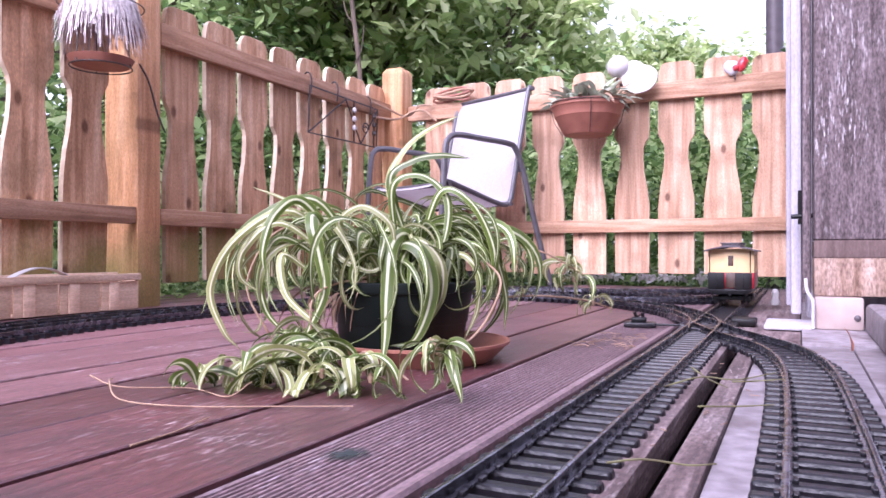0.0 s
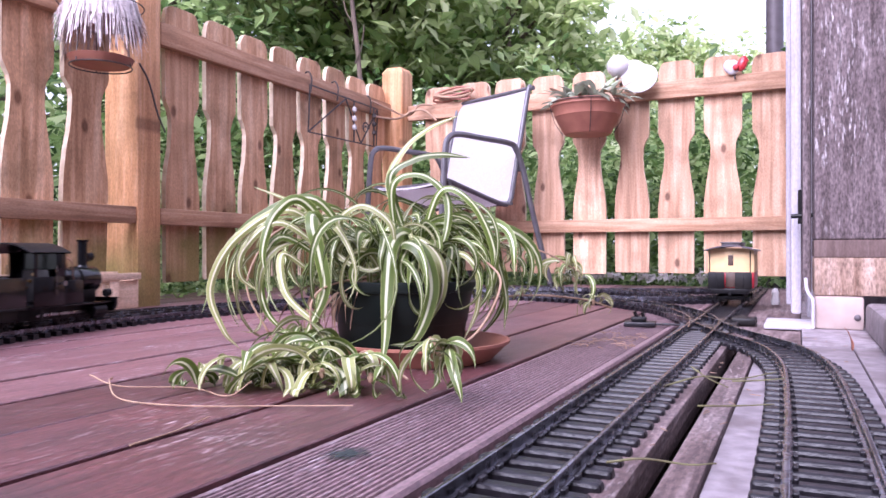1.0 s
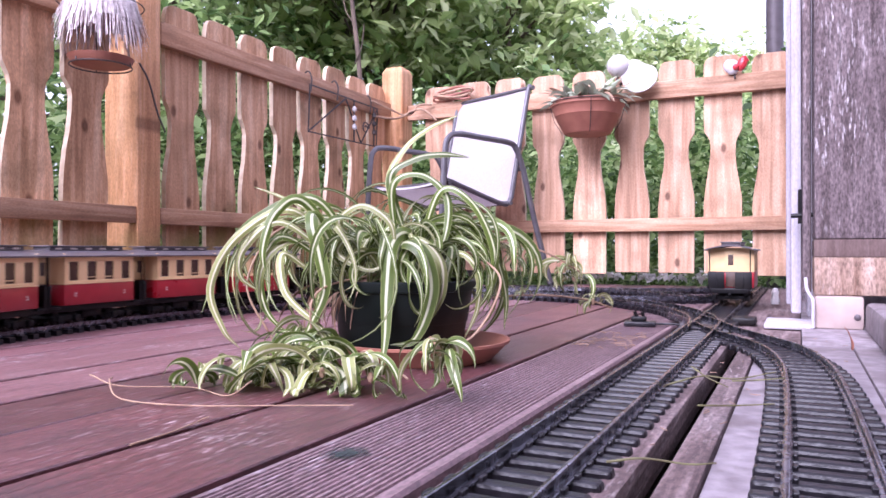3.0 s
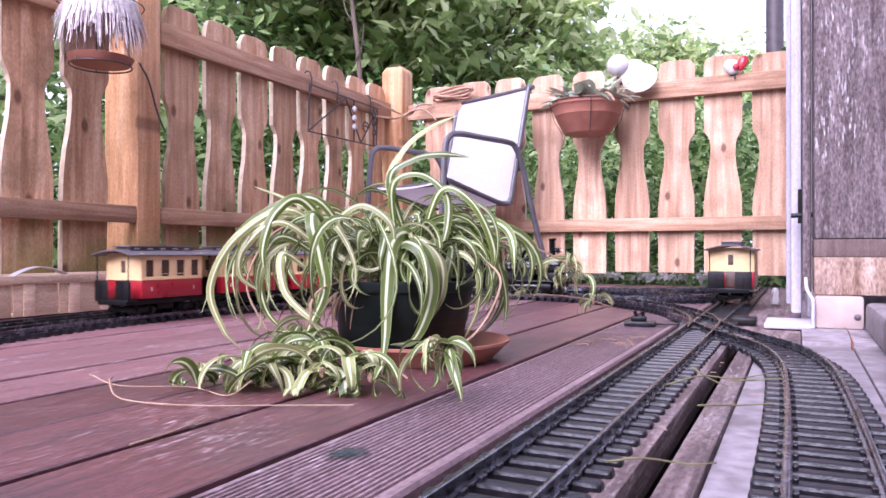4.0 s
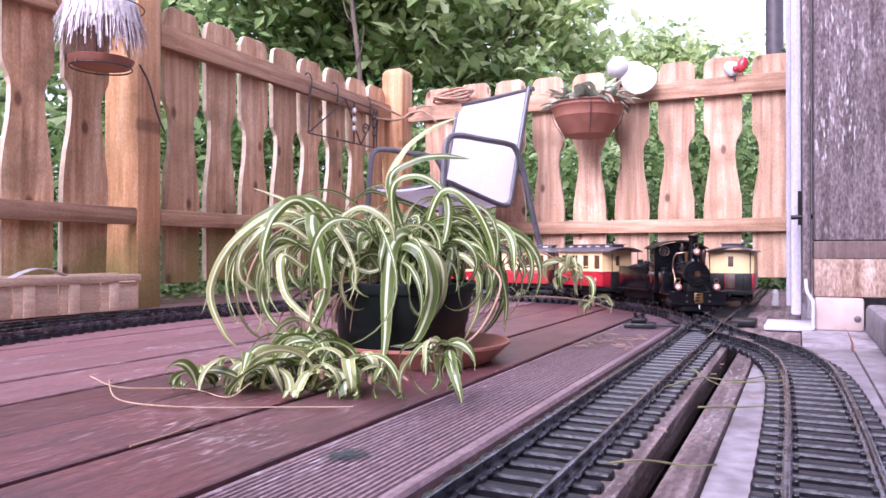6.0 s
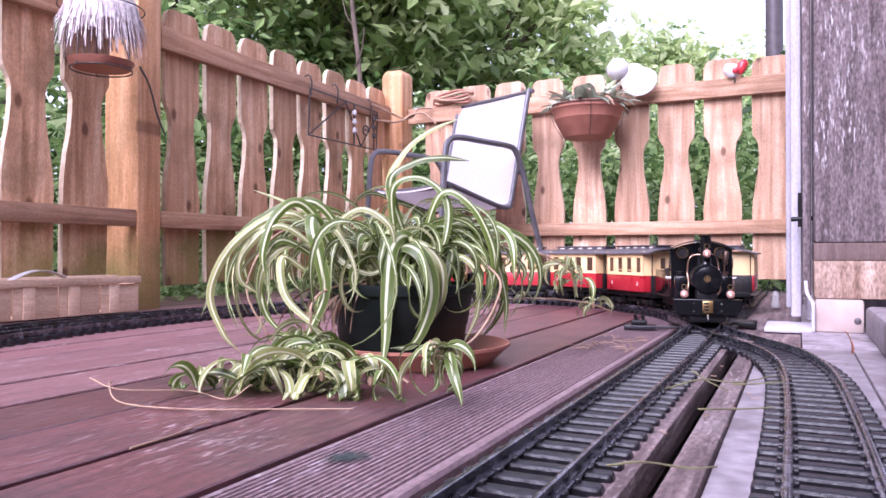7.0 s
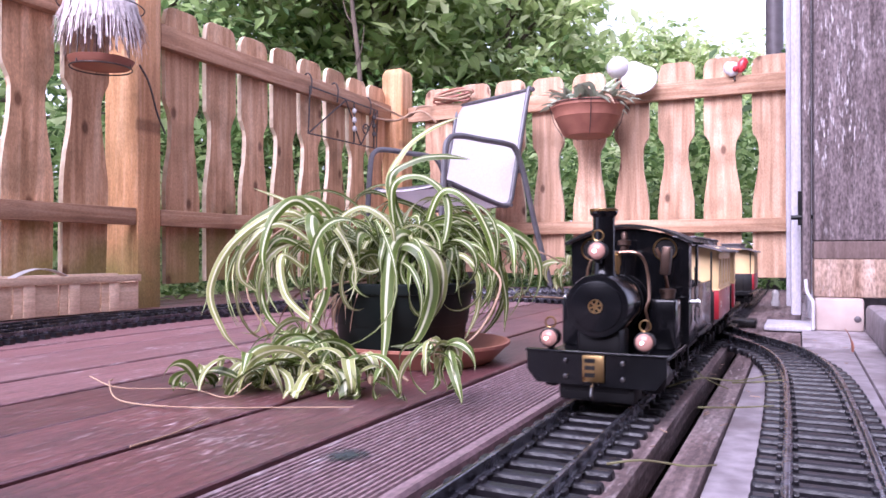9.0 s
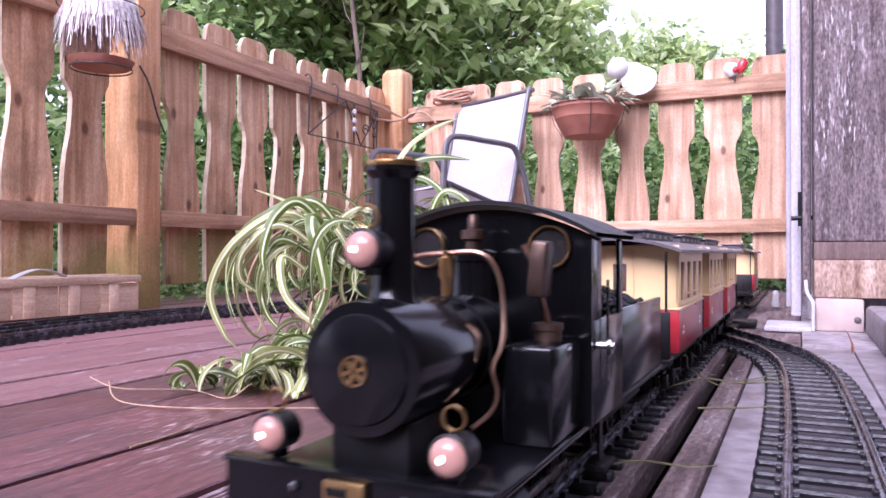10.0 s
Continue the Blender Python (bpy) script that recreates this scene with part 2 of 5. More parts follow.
CRIMSON = plain("crimson_coach_paint", (.34, .016, .024), (.27, .011, .018), .3, 0, 30, .03)
COACH_ROOF = plain("dark_grey_coach_roof", (.10, .085, .095), (.07, .06, .066), .4, 0, 40, .05)
WINDOW_DARK = plain("dark_coach_interior", (.09, .05, .035), (.05, .03, .022), .5, 0, 40, .05)
LETTER = plain("cream_coach_figures", (.75, .68, .6), None, .5)
POT_BLACK = plain("dark_green_plastic_pot", (.010, .014, .0125), (.006, .009, .008), .45, 0, 25, .06, (.030, .032, .029), .22, .62)
TERRACOTTA = plain("terracotta_plastic", (.36, .15, .10), (.28, .11, .075), .55, 0, 22, .1, (.30, .14, .09), .4)
SOIL = plain("potting_soil", (.05, .032, .022), (.02, .014, .01), .95, 0, 90, .9)
BLADE = striped_leaf("variegated_leaf", (.092, .135, .022), (.62, .63, .41), (.28, .31, .11))
BLADE_PALE = striped_leaf("pale_young_leaf", (.27, .29, .10), (.70, .67, .48), (.48, .46, .26))
STRAW = plain("dry_runner_stalk", (.40, .27, .17), (.28, .17, .11), .7, 0, 40, .1)
CHAIR_METAL = plain("anthracite_chair_tube", (.12, .115, .125), (.09, .085, .095), .38, .3, 40, .04)
SLING = plain("white_woven_sling", (.70, .66, .68), (.62, .58, .60), .75, 0, 160, .3)
GALVA = plain("dark_wire", (.09, .075, .07), (.05, .04, .04), .5, .6, 60, .1)
THATCH = plain("bleached_straw_thatch", (.76, .69, .68), (.45, .38, .37), .9, 0, 90, .5)
WHITE_GLAZE = plain("white_glazed_ornament", (.56, .54, .54), (.46, .43, .43), .3, 0, 25, .03)
RED_GLAZE = plain("red_glazed_ornament", (.60, .05, .06), (.45, .03, .04), .3, 0, 25, .03)
GRASS = plain("lawn_grass", (.07, .12, .03), (.04, .07, .02), .9, 0, 9, .6)
BARK = plain("tree_bark", (.13, .095, .07), (.07, .05, .038), .9, 0, 14, .8)
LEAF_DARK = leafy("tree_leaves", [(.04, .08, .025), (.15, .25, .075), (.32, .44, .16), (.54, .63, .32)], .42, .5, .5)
# lit copy of the tree leaves: sunlight and haze are put into its paler tones
LEAF_LIT = leafy("tree_leaves_lit", [(.13, .21, .06), (.37, .47, .18), (.56, .64, .30), (.73, .77, .48)], .42, .5, .5)
LEAF_SHRUB = leafy("shrub_leaves", [(.05, .11, .03), (.10, .18, .05), (.20, .26, .10), (.62, .62, .52)])
DARK_PIPE = plain("dark_brown_downpipe", (.10, .08, .09), (.07, .055, .06), .5, 0, 30, .05)
GLASS = plain("clear_glass", (.8, .82, .84), (.75, .78, .8), .08)
WITHERED = plain("withered_leaf", (.34, .22, .15), (.20, .12, .08), .8, 0, 40, .1)
SAWN_LIT_EDGE = plain("pale_lit_sawn_edge", (.74, .59, .44), (.58, .43, .30), .7, 0, 40, .15)
COACH_PANE = plain("dark_coach_window", (.085, .045, .028), (.05, .027, .018), .12, 0, 40, .01)
POST_FOOT = wooden("tan_bare_post_foot", (.17, .105, .075), (.30, .205, .155), (.42, .31, .25), "z", .8, .85, .8, (.15, .10, .08), .55, .2, .05, .5, (.46, .40, .38), 0, .4)
POST_BAND = wooden("brown_damp_post_band", (.07, .045, .04), (.125, .085, .076), (.18, .13, .118), "z", .9, .8, 1.0, (.06, .04, .036), .5, .25, .05)


# ---- building helpers ----
def finish(bm, smooth=False):
    me = bpy.data.meshes.new("mesh")
    bmesh.ops.recalc_face_normals(bm, faces=bm.faces)
    if smooth:
        for fa in bm.faces:
            fa.smooth = True
    bm.to_mesh(me)
    bm.free()
    if smooth:
        me.set_sharp_from_angle(angle=radians(38))
    return me


def part(name, bm, material, parent=None, label="", smooth=True, at=None):
    """One mesh object under a thing or a part."""
    me = bm if isinstance(bm, bpy.types.Mesh) else finish(bm, smooth)
    if not me.materials:
        me.materials.append(material)
    ob = new(name, me)
    ob.parent = parent
    if at is not None:
        ob.matrix_basis = at
    if label:
        ob["label"] = label
    return ob


def thing(name, label, category, group="", kind="", at=None):
    ob = new(name)
    ob.empty_display_size = .05
    if at is not None:
        ob.matrix_basis = at
    return tagged(ob, label, category, group, kind)


def box(bm, x0, x1, y0, y1, z0, z1, bevel=0.0, at=None):
    """An upright box between its limits, its edges eased."""
    r = bmesh.ops.create_cube(bm, size=1)
    m = Matrix.Translation(((x0 + x1) / 2, (y0 + y1) / 2, (z0 + z1) / 2)) @ Matrix.Diagonal((x1 - x0, y1 - y0, z1 - z0, 1))
    bmesh.ops.transform(bm, matrix=(at @ m) if at is not None else m, verts=r["verts"])
    if bevel:
        edges = list({e for v in r["verts"] for e in v.link_edges})
        bmesh.ops.bevel(bm, geom=edges, offset=bevel, segments=2, profile=.5, affect="EDGES")
    return bm


def turned(bm, profile, n=32, at=None, close=True):
    """A turned body about z from (radius, height) pairs."""
    rings = []
    for r, z in profile:
        ring = [bm.verts.new((r * math.cos(2 * math.pi * k / n), r * math.sin(2 * math.pi * k / n), z)) for k in range(n)]
        rings.append(ring)
    for a, b in zip(rings, rings[1:]):
        for k in range(n):
            bm.faces.new((a[k], a[(k + 1) % n], b[(k + 1) % n], b[k]))
    if close:
        bm.faces.new(rings[0][::-1])
        bm.faces.new(rings[-1])
    if at is not None:
        bmesh.ops.transform(bm, matrix=at, verts=[v for r in rings for v in r])
    return bm


def tube(bm, points, radius, n=8, taper=1.0):
    """A round bar along a line of points."""
    pts = [Vector(p) for p in points]
    rings, up = [], None
    for i, p in enumerate(pts):
        t = (pts[min(i + 1, len(pts) - 1)] - pts[max(i - 1, 0)]).normalized()
        if up is None:
            up = t.orthogonal().normalized()
        up = (up - t * up.dot(t)).normalized()
        side = t.cross(up)
        r = radius * (1 + (taper - 1) * i / max(1, len(pts) - 1))
        rings.append([bm.verts.new(p + r * (math.cos(2 * math.pi * k / n) * up + math.sin(2 * math.pi * k / n) * side)) for k in range(n)])
    for a, b in zip(rings, rings[1:]):
        for k in range(n):
            bm.faces.new((a[k], a[(k + 1) % n], b[(k + 1) % n], b[k]))
    bm.faces.new(rings[0][::-1])
    bm.faces.new(rings[-1])
    return bm


def slab(bm, outline, depth, at=None):
    """A plate cut to an outline in x and z, thick in y from 0 to depth."""
    a = [bm.verts.new((x, 0, z)) for x, z in outline]
    b = [bm.verts.new((x, depth, z)) for x, z in outline]
    bm.faces.new(a)
    bm.faces.new(b[::-1])
    for k in range(len(a)):
        j = (k + 1) % len(a)
        bm.faces.new((a[k], b[k], b[j], a[j]))
    if at is not None:
        bmesh.ops.transform(bm, matrix=at, verts=a + b)
    return bm


def curve_points(ctrl, n=12):
    """A smooth line through control points."""
    P = [np.array(p, float) for p in ctrl]
    P = [2 * P[0] - P[1]] + P + [2 * P[-1] - P[-2]]
    out = []
    for i in range(1, len(P) - 2):
        a, b, c, d = P[i - 1:i + 3]
        for k in range(n):
            t = k / n
            out.append(.5 * (2 * b + (c - a) * t + (2 * a - 5 * b + 4 * c - d) * t * t + (3 * b - a - 3 * c + d) * t ** 3))
    out.append(P[-2])
    return np.array(out)


def even(Q, ds):
    L = np.r_[0, np.cumsum(np.linalg.norm(np.diff(Q, axis=0), axis=1))]
    s = np.arange(0, L[-1], ds)
    return np.c_[np.interp(s, L, Q[:, 0]), np.interp(s, L, Q[:, 1])]


def eased(Q, n):
    for _ in range(n):
        Q = np.vstack([Q[:1], (Q[:-2] + 2 * Q[1:-1] + Q[2:]) / 4, Q[-1:]])
    return Q


def sag(x):
    """How far the deck has sunk towards the side fence."""
    t = max(0.0, min(1.0, (-x - .72) / .40))
    return -.0115 * t * t * (3 - 2 * t)


# ---- ground, deck ----
DECK_END = 3.05
bm = bmesh.new()
bmesh.ops.create_grid(bm, x_segments=60, y_segments=60, size=400)
for v in bm.verts:
    v.co.z = -.30 + .02 * noise.noise(v.co * .05)
tagged(part("ground", bm, GRASS), "green lawn around the raised deck", "ground", kind="structure")

deck = thing("floor", "red-brown stained wooden deck of long boards, paint worn", "deck", kind="structure")
# coloured like soil so the open joints look black: their shade is painted in
bm = bmesh.new()
box(bm, -2.2, .9, -1.6, DECK_END - .02, -.26, -.05)
part("substructure", bm, SOIL, deck, "joists under the boards, the shade of the joints put into their dark colour")
SEAM = [-.2 - .1118 * k for k in range(0, 17)]
y0, y1 = -1.5, DECK_END


def ribbed_mesh(w, rib, depth):
    """A board with lengthwise grooves."""
    b = bmesh.new()
    prof = [(-w / 2, -.024), (-w / 2, -.003), (-w / 2 + .002, 0)]
    n = int((w - .012) / rib)
    for k in range(n):
        x = -w / 2 + .006 + k * rib
        prof += [(x, 0), (x + rib * .12, -depth), (x + rib * .48, -depth), (x + rib * .6, 0)]
    prof += [(w / 2 - .002, 0), (w / 2, -.003), (w / 2, -.024)]
    a = [b.verts.new((x, y0, z)) for x, z in prof]
    c = [b.verts.new((x, y1, z)) for x, z in prof]
    for k in range(len(a) - 1):
        b.faces.new((a[k], a[k + 1], c[k + 1], c[k]))
    b.faces.new(a)
    b.faces.new(c[::-1])
    return finish(b)


def board_mesh(w):
    """A smooth board with eased edges, cupped a little."""
    b = bmesh.new()
    prof = [(-w / 2, -.024), (-w / 2, -.0014), (-w / 2 + .0010, -.0002), (-w / 2 + .004, 0), (-w / 4, -.0006), (0, -.0010), (w / 4, -.0006),
            (w / 2 - .004, 0), (w / 2 - .0010, -.0002), (w / 2, -.0014), (w / 2, -.024)]
    a = [b.verts.new((x, y0, z)) for x, z in prof]
    c = [b.verts.new((x, y1, z)) for x, z in prof]
    for k in range(len(a) - 1):
        b.faces.new((a[k], a[k + 1], c[k + 1], c[k]))
    b.faces.new(a)
    b.faces.new(c[::-1])
    return finish(b)


smooth_board, pale_board, rib_board = board_mesh(.1040), board_mesh(.1040), ribbed_mesh(.1040, .0050, .0017)
pale_board.materials.append(DECK_PALE)
smooth_board.materials.append(DECK)
rib_board.materials.append(DECK_RIB)
for k in range(len(SEAM) - 1):
    xc = (SEAM[k] + SEAM[k + 1]) / 2
    part("deck_board", rib_board if k == 0 else smooth_board if k < 4 else pale_board, DECK, deck, "grooved board, its stain worn off" if k == 0 else "", at=pose(xc, 0, .0006 * (k % 3) + sag(xc), 0, -math.degrees((sag(xc + .05) - sag(xc - .05)) / .1), 0))
bm = box(bmesh.new(), -.195, -.1075, y0, y1, -.024, -.001, .003)
part("deck_board", bm, DECK_OLD, deck, "bare brown board under the track")
bm = box(bmesh.new(), -.1060, -.0900, y0, 1.28, -.024, .004, .002)
part("batten", bm, DECK_OLD, deck, "rough brown batten along the open joint")
bm = box(bmesh.new(), -.0740, -.0520, y0, 1.20, -.024, .003, .002)
part("batten", bm, DECK_OLD, deck, "rough brown batten along the open joint")
bm = box(bmesh.new(), -.105, .004, 1.285, DECK_END, -.024, -.001, .002)
part("deck_board", bm, DECK_OLD, deck, "bare brown board")
bm = box(bmesh.new(), -.0510, .070, y0, 1.205, -.024, -.0005, .002)
part("slab", bm, GREY_BOARD, deck, "pale grey smooth slab under the branch track")
bm = box(bmesh.new(), .005, .5, 1.21, DECK_END, -.024, .0045, .002)
part("slab", bm, GREY_BOARD, deck, "pale grey smooth slab beside the wall")
bm = box(bmesh.new(), .071, .5, y0, 1.205, -.024, .001, .002)
part("slab", bm, GREY_BOARD, deck, "pale grey smooth slab")

# ---- fences ----
HALF = [(.052, .0645), (.30, .066), (.335, .064), (.39, .0565), (.44, .0480), (.49, .0430), (.525, .0425), (.545, .0455), (.560, .055), (.572, .0635), (.585, .066),
        (.80, .066), (.820, .065), (.836, .061), (.846, .054), (.851, .046), (.853, .036)]


def picket_mesh(k, wood):
    rnd = random.Random(k)
    b = bmesh.new()
    wob = [rnd.uniform(-.0015, .0015) for _ in HALF]
    outline = [(h + w, z) for (z, h), w in zip(HALF, wob)] + [(-h + w, z) for (z, h), w in zip(HALF[::-1], wob[::-1])]
    slab(b, outline, .017)
    bmesh.ops.bevel(b, geom=[e for e in b.edges if abs(e.verts[0].co.y - e.verts[1].co.y) < 1e-6], offset=.0015, segments=1, affect="EDGES")
    me = finish(b)
    me.materials.append(wood)
    me.materials.append(SAWN_LIT_EDGE)
    for q in me.polygons:       # sawn sides: paler than the weathered face, the light they catch painted in
        q.material_index = int(abs(q.normal.y) < .5)
    return me


PICKETS = [picket_mesh(k, FENCE) for k in range(4)]
END_PICKETS = [picket_mesh(k + 4, FENCE_END) for k in range(4)]


def post_mesh(w, z1, cap):
    b = bmesh.new()
    h = w / 2
    turned(b, [(h * 1.414, -.25), (h * 1.414, z1 - cap), (h * 1.1, z1)], 4)
    bmesh.ops.rotate(b, cent=(0, 0, 0), matrix=Matrix.Rotation(radians(45), 3, "Z"), verts=b.verts)
    bmesh.ops.bevel(b, geom=list(b.edges), offset=.004, segments=2, affect="EDGES")
    return finish(b)


def board_pose(x, y, rz, k):
    rnd = random.Random(k * 7 + 1)
    return pose(x, y, rnd.uniform(-.004, .004), rnd.uniform(-.3, .3), rnd.uniform(-.35, .35), rz)


side_fence = thing("fence", "tall brown wooden picket fence with baluster-shaped boards along the deck", "fence", "deck fences", at=pose(-1.62, 0, 0))
for k, y in enumerate((.50, .66, .815, .97, 1.13, 1.285, 1.615, 1.775, 1.935, 2.093, 2.250, 2.41, 2.57, 2.72)):
    part("picket", PICKETS[k % 4], FENCE, side_fence, at=board_pose(-.012, y, 90, k))
for za, zb in ((.716, .781), (.213, .259)):
    for ya, yb in ((.3, 1.420), (1.504, 2.79)):
        part("fence_rail", box(bmesh.new(), -.010, .018, ya, yb, za, zb, .003), FENCE_Y, side_fence, "long horizontal rail")
tagged(part("fence_post", box(bmesh.new(), -.066, .062, -.040, .040, -.25, 1.4, .004), POST, None, at=pose(-1.662, 1.462, 0)), "square orange-brown wooden post between two fence panels", "post", "fence posts")
tagged(part("fence_post", post_mesh(.10, .945, .022), POST, None, at=pose(-1.60, 2.845, 0)), "square orange-brown wooden corner post with chamfered top", "post", "fence posts")

end_fence = thing("fence", "brown wooden picket fence with rounded tops closing the deck", "fence", "deck fences", at=pose(0, 2.87, 0))
for k in range(9):
    part("picket", END_PICKETS[(k * 3 + 1) % 4], FENCE_END, end_fence, at=board_pose(-.083 - .1655 * k, .004, 0, k + 40))
for za, zb in ((.712, .777), (.213, .262)):
    part("fence_rail", box(bmesh.new(), -1.548, -.012, -.026, .003, za, zb, .003), FENCE_X, end_fence, "long horizontal rail")

# ---- house side: post, wall and footing ----
house_post = tagged(part("house_post", box(bmesh.new(), .0246, .235, 1.44, 1.63, .158, 2.5, .006), OLD_POST), "massive weathered grey wooden post with flaking white paint", "post")
part("post_foot", box(bmesh.new(), .0250, .2345, 1.4405, 1.6295, .061, .1275, .003), POST_FOOT, house_post, "bare tan foot of the post")
part("damp_band", box(bmesh.new(), .0248, .2348, 1.4402, 1.6298, .1275, .158, .0015), POST_BAND, house_post, "brown band where the paint has gone")
block = tagged(part("footing_block", box(bmesh.new(), .026, .100, 1.418, 1.64, .0045, .060, .004), PALE_BLOCK), "pale raw timber block under the post", "block")
part("bolt", turned(bmesh.new(), [(.0055, 0), (.0055, .002), (.0035, .0035)], 12, Matrix.Translation((.090, 1.418, .026)) @ Matrix.Rotation(radians(90), 4, "X")), DARK_PIPE, block, "rusty bolt head")
tagged(part("flashing", tube(bmesh.new(), curve_points([(.012, 1.46, .09), (.014, 1.45, .070), (.020, 1.43, .058), (.023, 1.412, .050), (.023, 1.410, .006)], 6), .003, 8), WHITE_WOOD), "bent white metal flashing strip beside the footing block", "flashing")
tagged(part("footing_beam", box(bmesh.new(), .100, .40, .62, 1.40, .003, .052, .008), GREY_BOARD), "pale grey concrete beam beside the branch track", "beam")
wall = thing("wall_house", "flaking white painted wooden wall edge beside the deck", "wall", kind="structure")
bm = bmesh.new()
box(bm, .016, .25, 1.66, 2.98, .004, 2.6, .004)
part("boarding", bm, WHITE_WOOD, wall)
part("corner_strip", box(bmesh.new(), -.022, -.004, 1.645, 1.665, .03, 2.6, .003), WHITE_WOOD, wall)
part("corner_strip", box(bmesh.new(), .0066, .0212, 1.47, 1.50, .062, 2.6, .004), OLD_POST, wall, "grey weathered strip")
part("corner_strip", box(bmesh.new(), -.013, .0062, 1.535, 1.56, .02, 2.6, .005), WHITE_WOOD, wall)
part("corner_strip", box(bmesh.new(), -.012, .014, 2.10, 2.13, .01, 2.6, .004), OLD_POST, wall, "grey weathered strip")
part("corner_strip", box(bmesh.new(), -.028, .014, 2.82, 2.845, .01, 2.6, .003), WHITE_WOOD, wall)
# low white sill lying on the slab
tagged(part("sill_strip", box(bmesh.new(), -.055, .026, 1.412, 1.55, .001, .010, .003), WHITE_WOOD), "white painted threshold strip lying beside the post", "threshold")
tagged(part("downpipe", tube(bmesh.new(), [(-.085, 3.3, -.28), (-.085, 3.3, 2.6)], .034, 14), DARK_PIPE), "dark brown downpipe behind the fence", "pipe")
hook = thing("gate_latch", "black iron hook and bolt on the old post", "latch", at=pose(.010, 1.49, .20))
part("bolt", tube(bmesh.new(), [(-.004, 0, -.012), (-.004, 0, .05)], .0065, 8), BLACK_MATT, hook)
part("bar", tube(bmesh.new(), [(-.022, -.004, .002), (.028, -.004, .004)], .0042, 8), BLACK_MATT, hook)
part("eye", tube(bmesh.new(), [(.026 + .007 * math.cos(a), -.004, .004 + .007 * math.sin(a)) for a in np.linspace(0, 6.0, 10)], .002, 6), BLACK_MATT, hook)

# ---- railway track ----
GAUGE = .0475


def heading(Q):
    T = np.gradient(Q, axis=0)
    return T / np.linalg.norm(T, axis=1)[:, None]


LOOP = even(eased(even(curve_points([(-0.25, -0.5), (-0.62, -0.22), (-0.986, 0.212), (-1.177, 0.717), (-1.23, 1.038), (-1.22, 1.38), (-1.145, 1.648), (-0.984, 1.867), (-0.79, 1.97), (-0.62, 1.975), (-0.475, 1.91), (-0.35, 1.8), (-0.245, 1.665), (-0.178, 1.5), (-0.147, 1.36), (-0.141, 1.2), (-0.141, 0.6), (-0.141, -0.2), (-0.141, -0.8)], 40), .01), 30), .01)
SPUR = even(eased(even(curve_points([(.021, -.5), (.020, .2), (.018, .42), (.016, .66), (.008, .88), (-.018, 1.03), (-.060, 1.130), (-.105, 1.225), (-.15, 1.36), (-.215, 1.52)], 30), .01), 8), .01)
N_LOOP = np.c_[heading(LOOP)[:, 1], -heading(LOOP)[:, 0]]


def rail_mesh(Q, off):
    """One rail with head, web and foot along a line."""
    T = heading(Q)
    N = np.c_[T[:, 1], -T[:, 0]]
    sec = [(-.0032, .0085), (.0032, .0085), (.0032, .0098), (.0008, .0105), (.0008, .0150), (.0016, .0156), (.0016, .0178), (.0010, .0182), (-.0010, .0182), (-.0016, .0178),
           (-.0016, .0156), (-.0008, .0150), (-.0008, .0105), (-.0032, .0098)]
    b = bmesh.new()
    rings = [[b.verts.new((p[0] + n[0] * (off + o), p[1] + n[1] * (off + o), z + sag(p[0]))) for o, z in sec] for p, n in zip(Q, N)]
    for r, q in zip(rings, rings[1:]):
        for k in range(len(sec)):
            j = (k + 1) % len(sec)
            b.faces.new((r[k], r[j], q[j], q[k]))
    b.faces.new(rings[0][::-1])
    b.faces.new(rings[-1])
    return b


def sleeper_into(b, at, detail):
    box(b, -.0425, .0425, -.0061, .0061, .0, .0090, .0026 if detail else 0, at)
    for sx in (-1, 1):
        c = sx * GAUGE / 2
        for d in (-1, 1):
            box(b, c + d * .0046 - .0016, c + d * .0046 + .0016, -.0035, .0035, .0086, .0118, .0007 if detail else 0, at)


def along(Q, step):
    out, T = [], heading(Q)
    for i in np.arange(0, len(Q) - 1, step / .01):
        k, f = int(i), i - int(i)
        p, t = Q[k] * (1 - f) + Q[k + 1] * f, T[k] * (1 - f) + T[k + 1] * f
        out.append(pose(p[0], p[1], sag(p[0]), 0, 0, math.degrees(math.atan2(t[1], t[0])) - 90))
    return out


b = bmesh.new()
sleeper_into(b, None, True)
SLEEPER_MESH = finish(b)
SLEEPER_MESH.materials.append(SLEEPER)


def track(label, Q, singles, lift=0.0, bedded=None):
    """Rails along Q; sleepers one by one where singles(p) holds, the rest joined."""
    tr = thing("railway_track", label, "railway track", "garden railway", at=pose(0, 0, lift))
    for s in (-1, 1):
        part("rail", rail_mesh(Q[::2], s * GAUGE / 2), RAIL, tr, "worn metal rail")
    rest, extra = bmesh.new(), 0
    for m in along(Q[:bedded], .0265):
        if singles(m.translation):
            part("sleeper", SLEEPER_MESH, SLEEPER, tr, at=m @ pose(0, 0, 0, 0, 0, random.uniform(-1.2, 1.2)))
        else:
            sleeper_into(rest, m, False)
            extra += 1
    if extra:
        part("sleeper_bed", rest, SLEEPER, tr, smooth=False)["kind"] = "stuff"
    else:
        rest.free()
    return tr


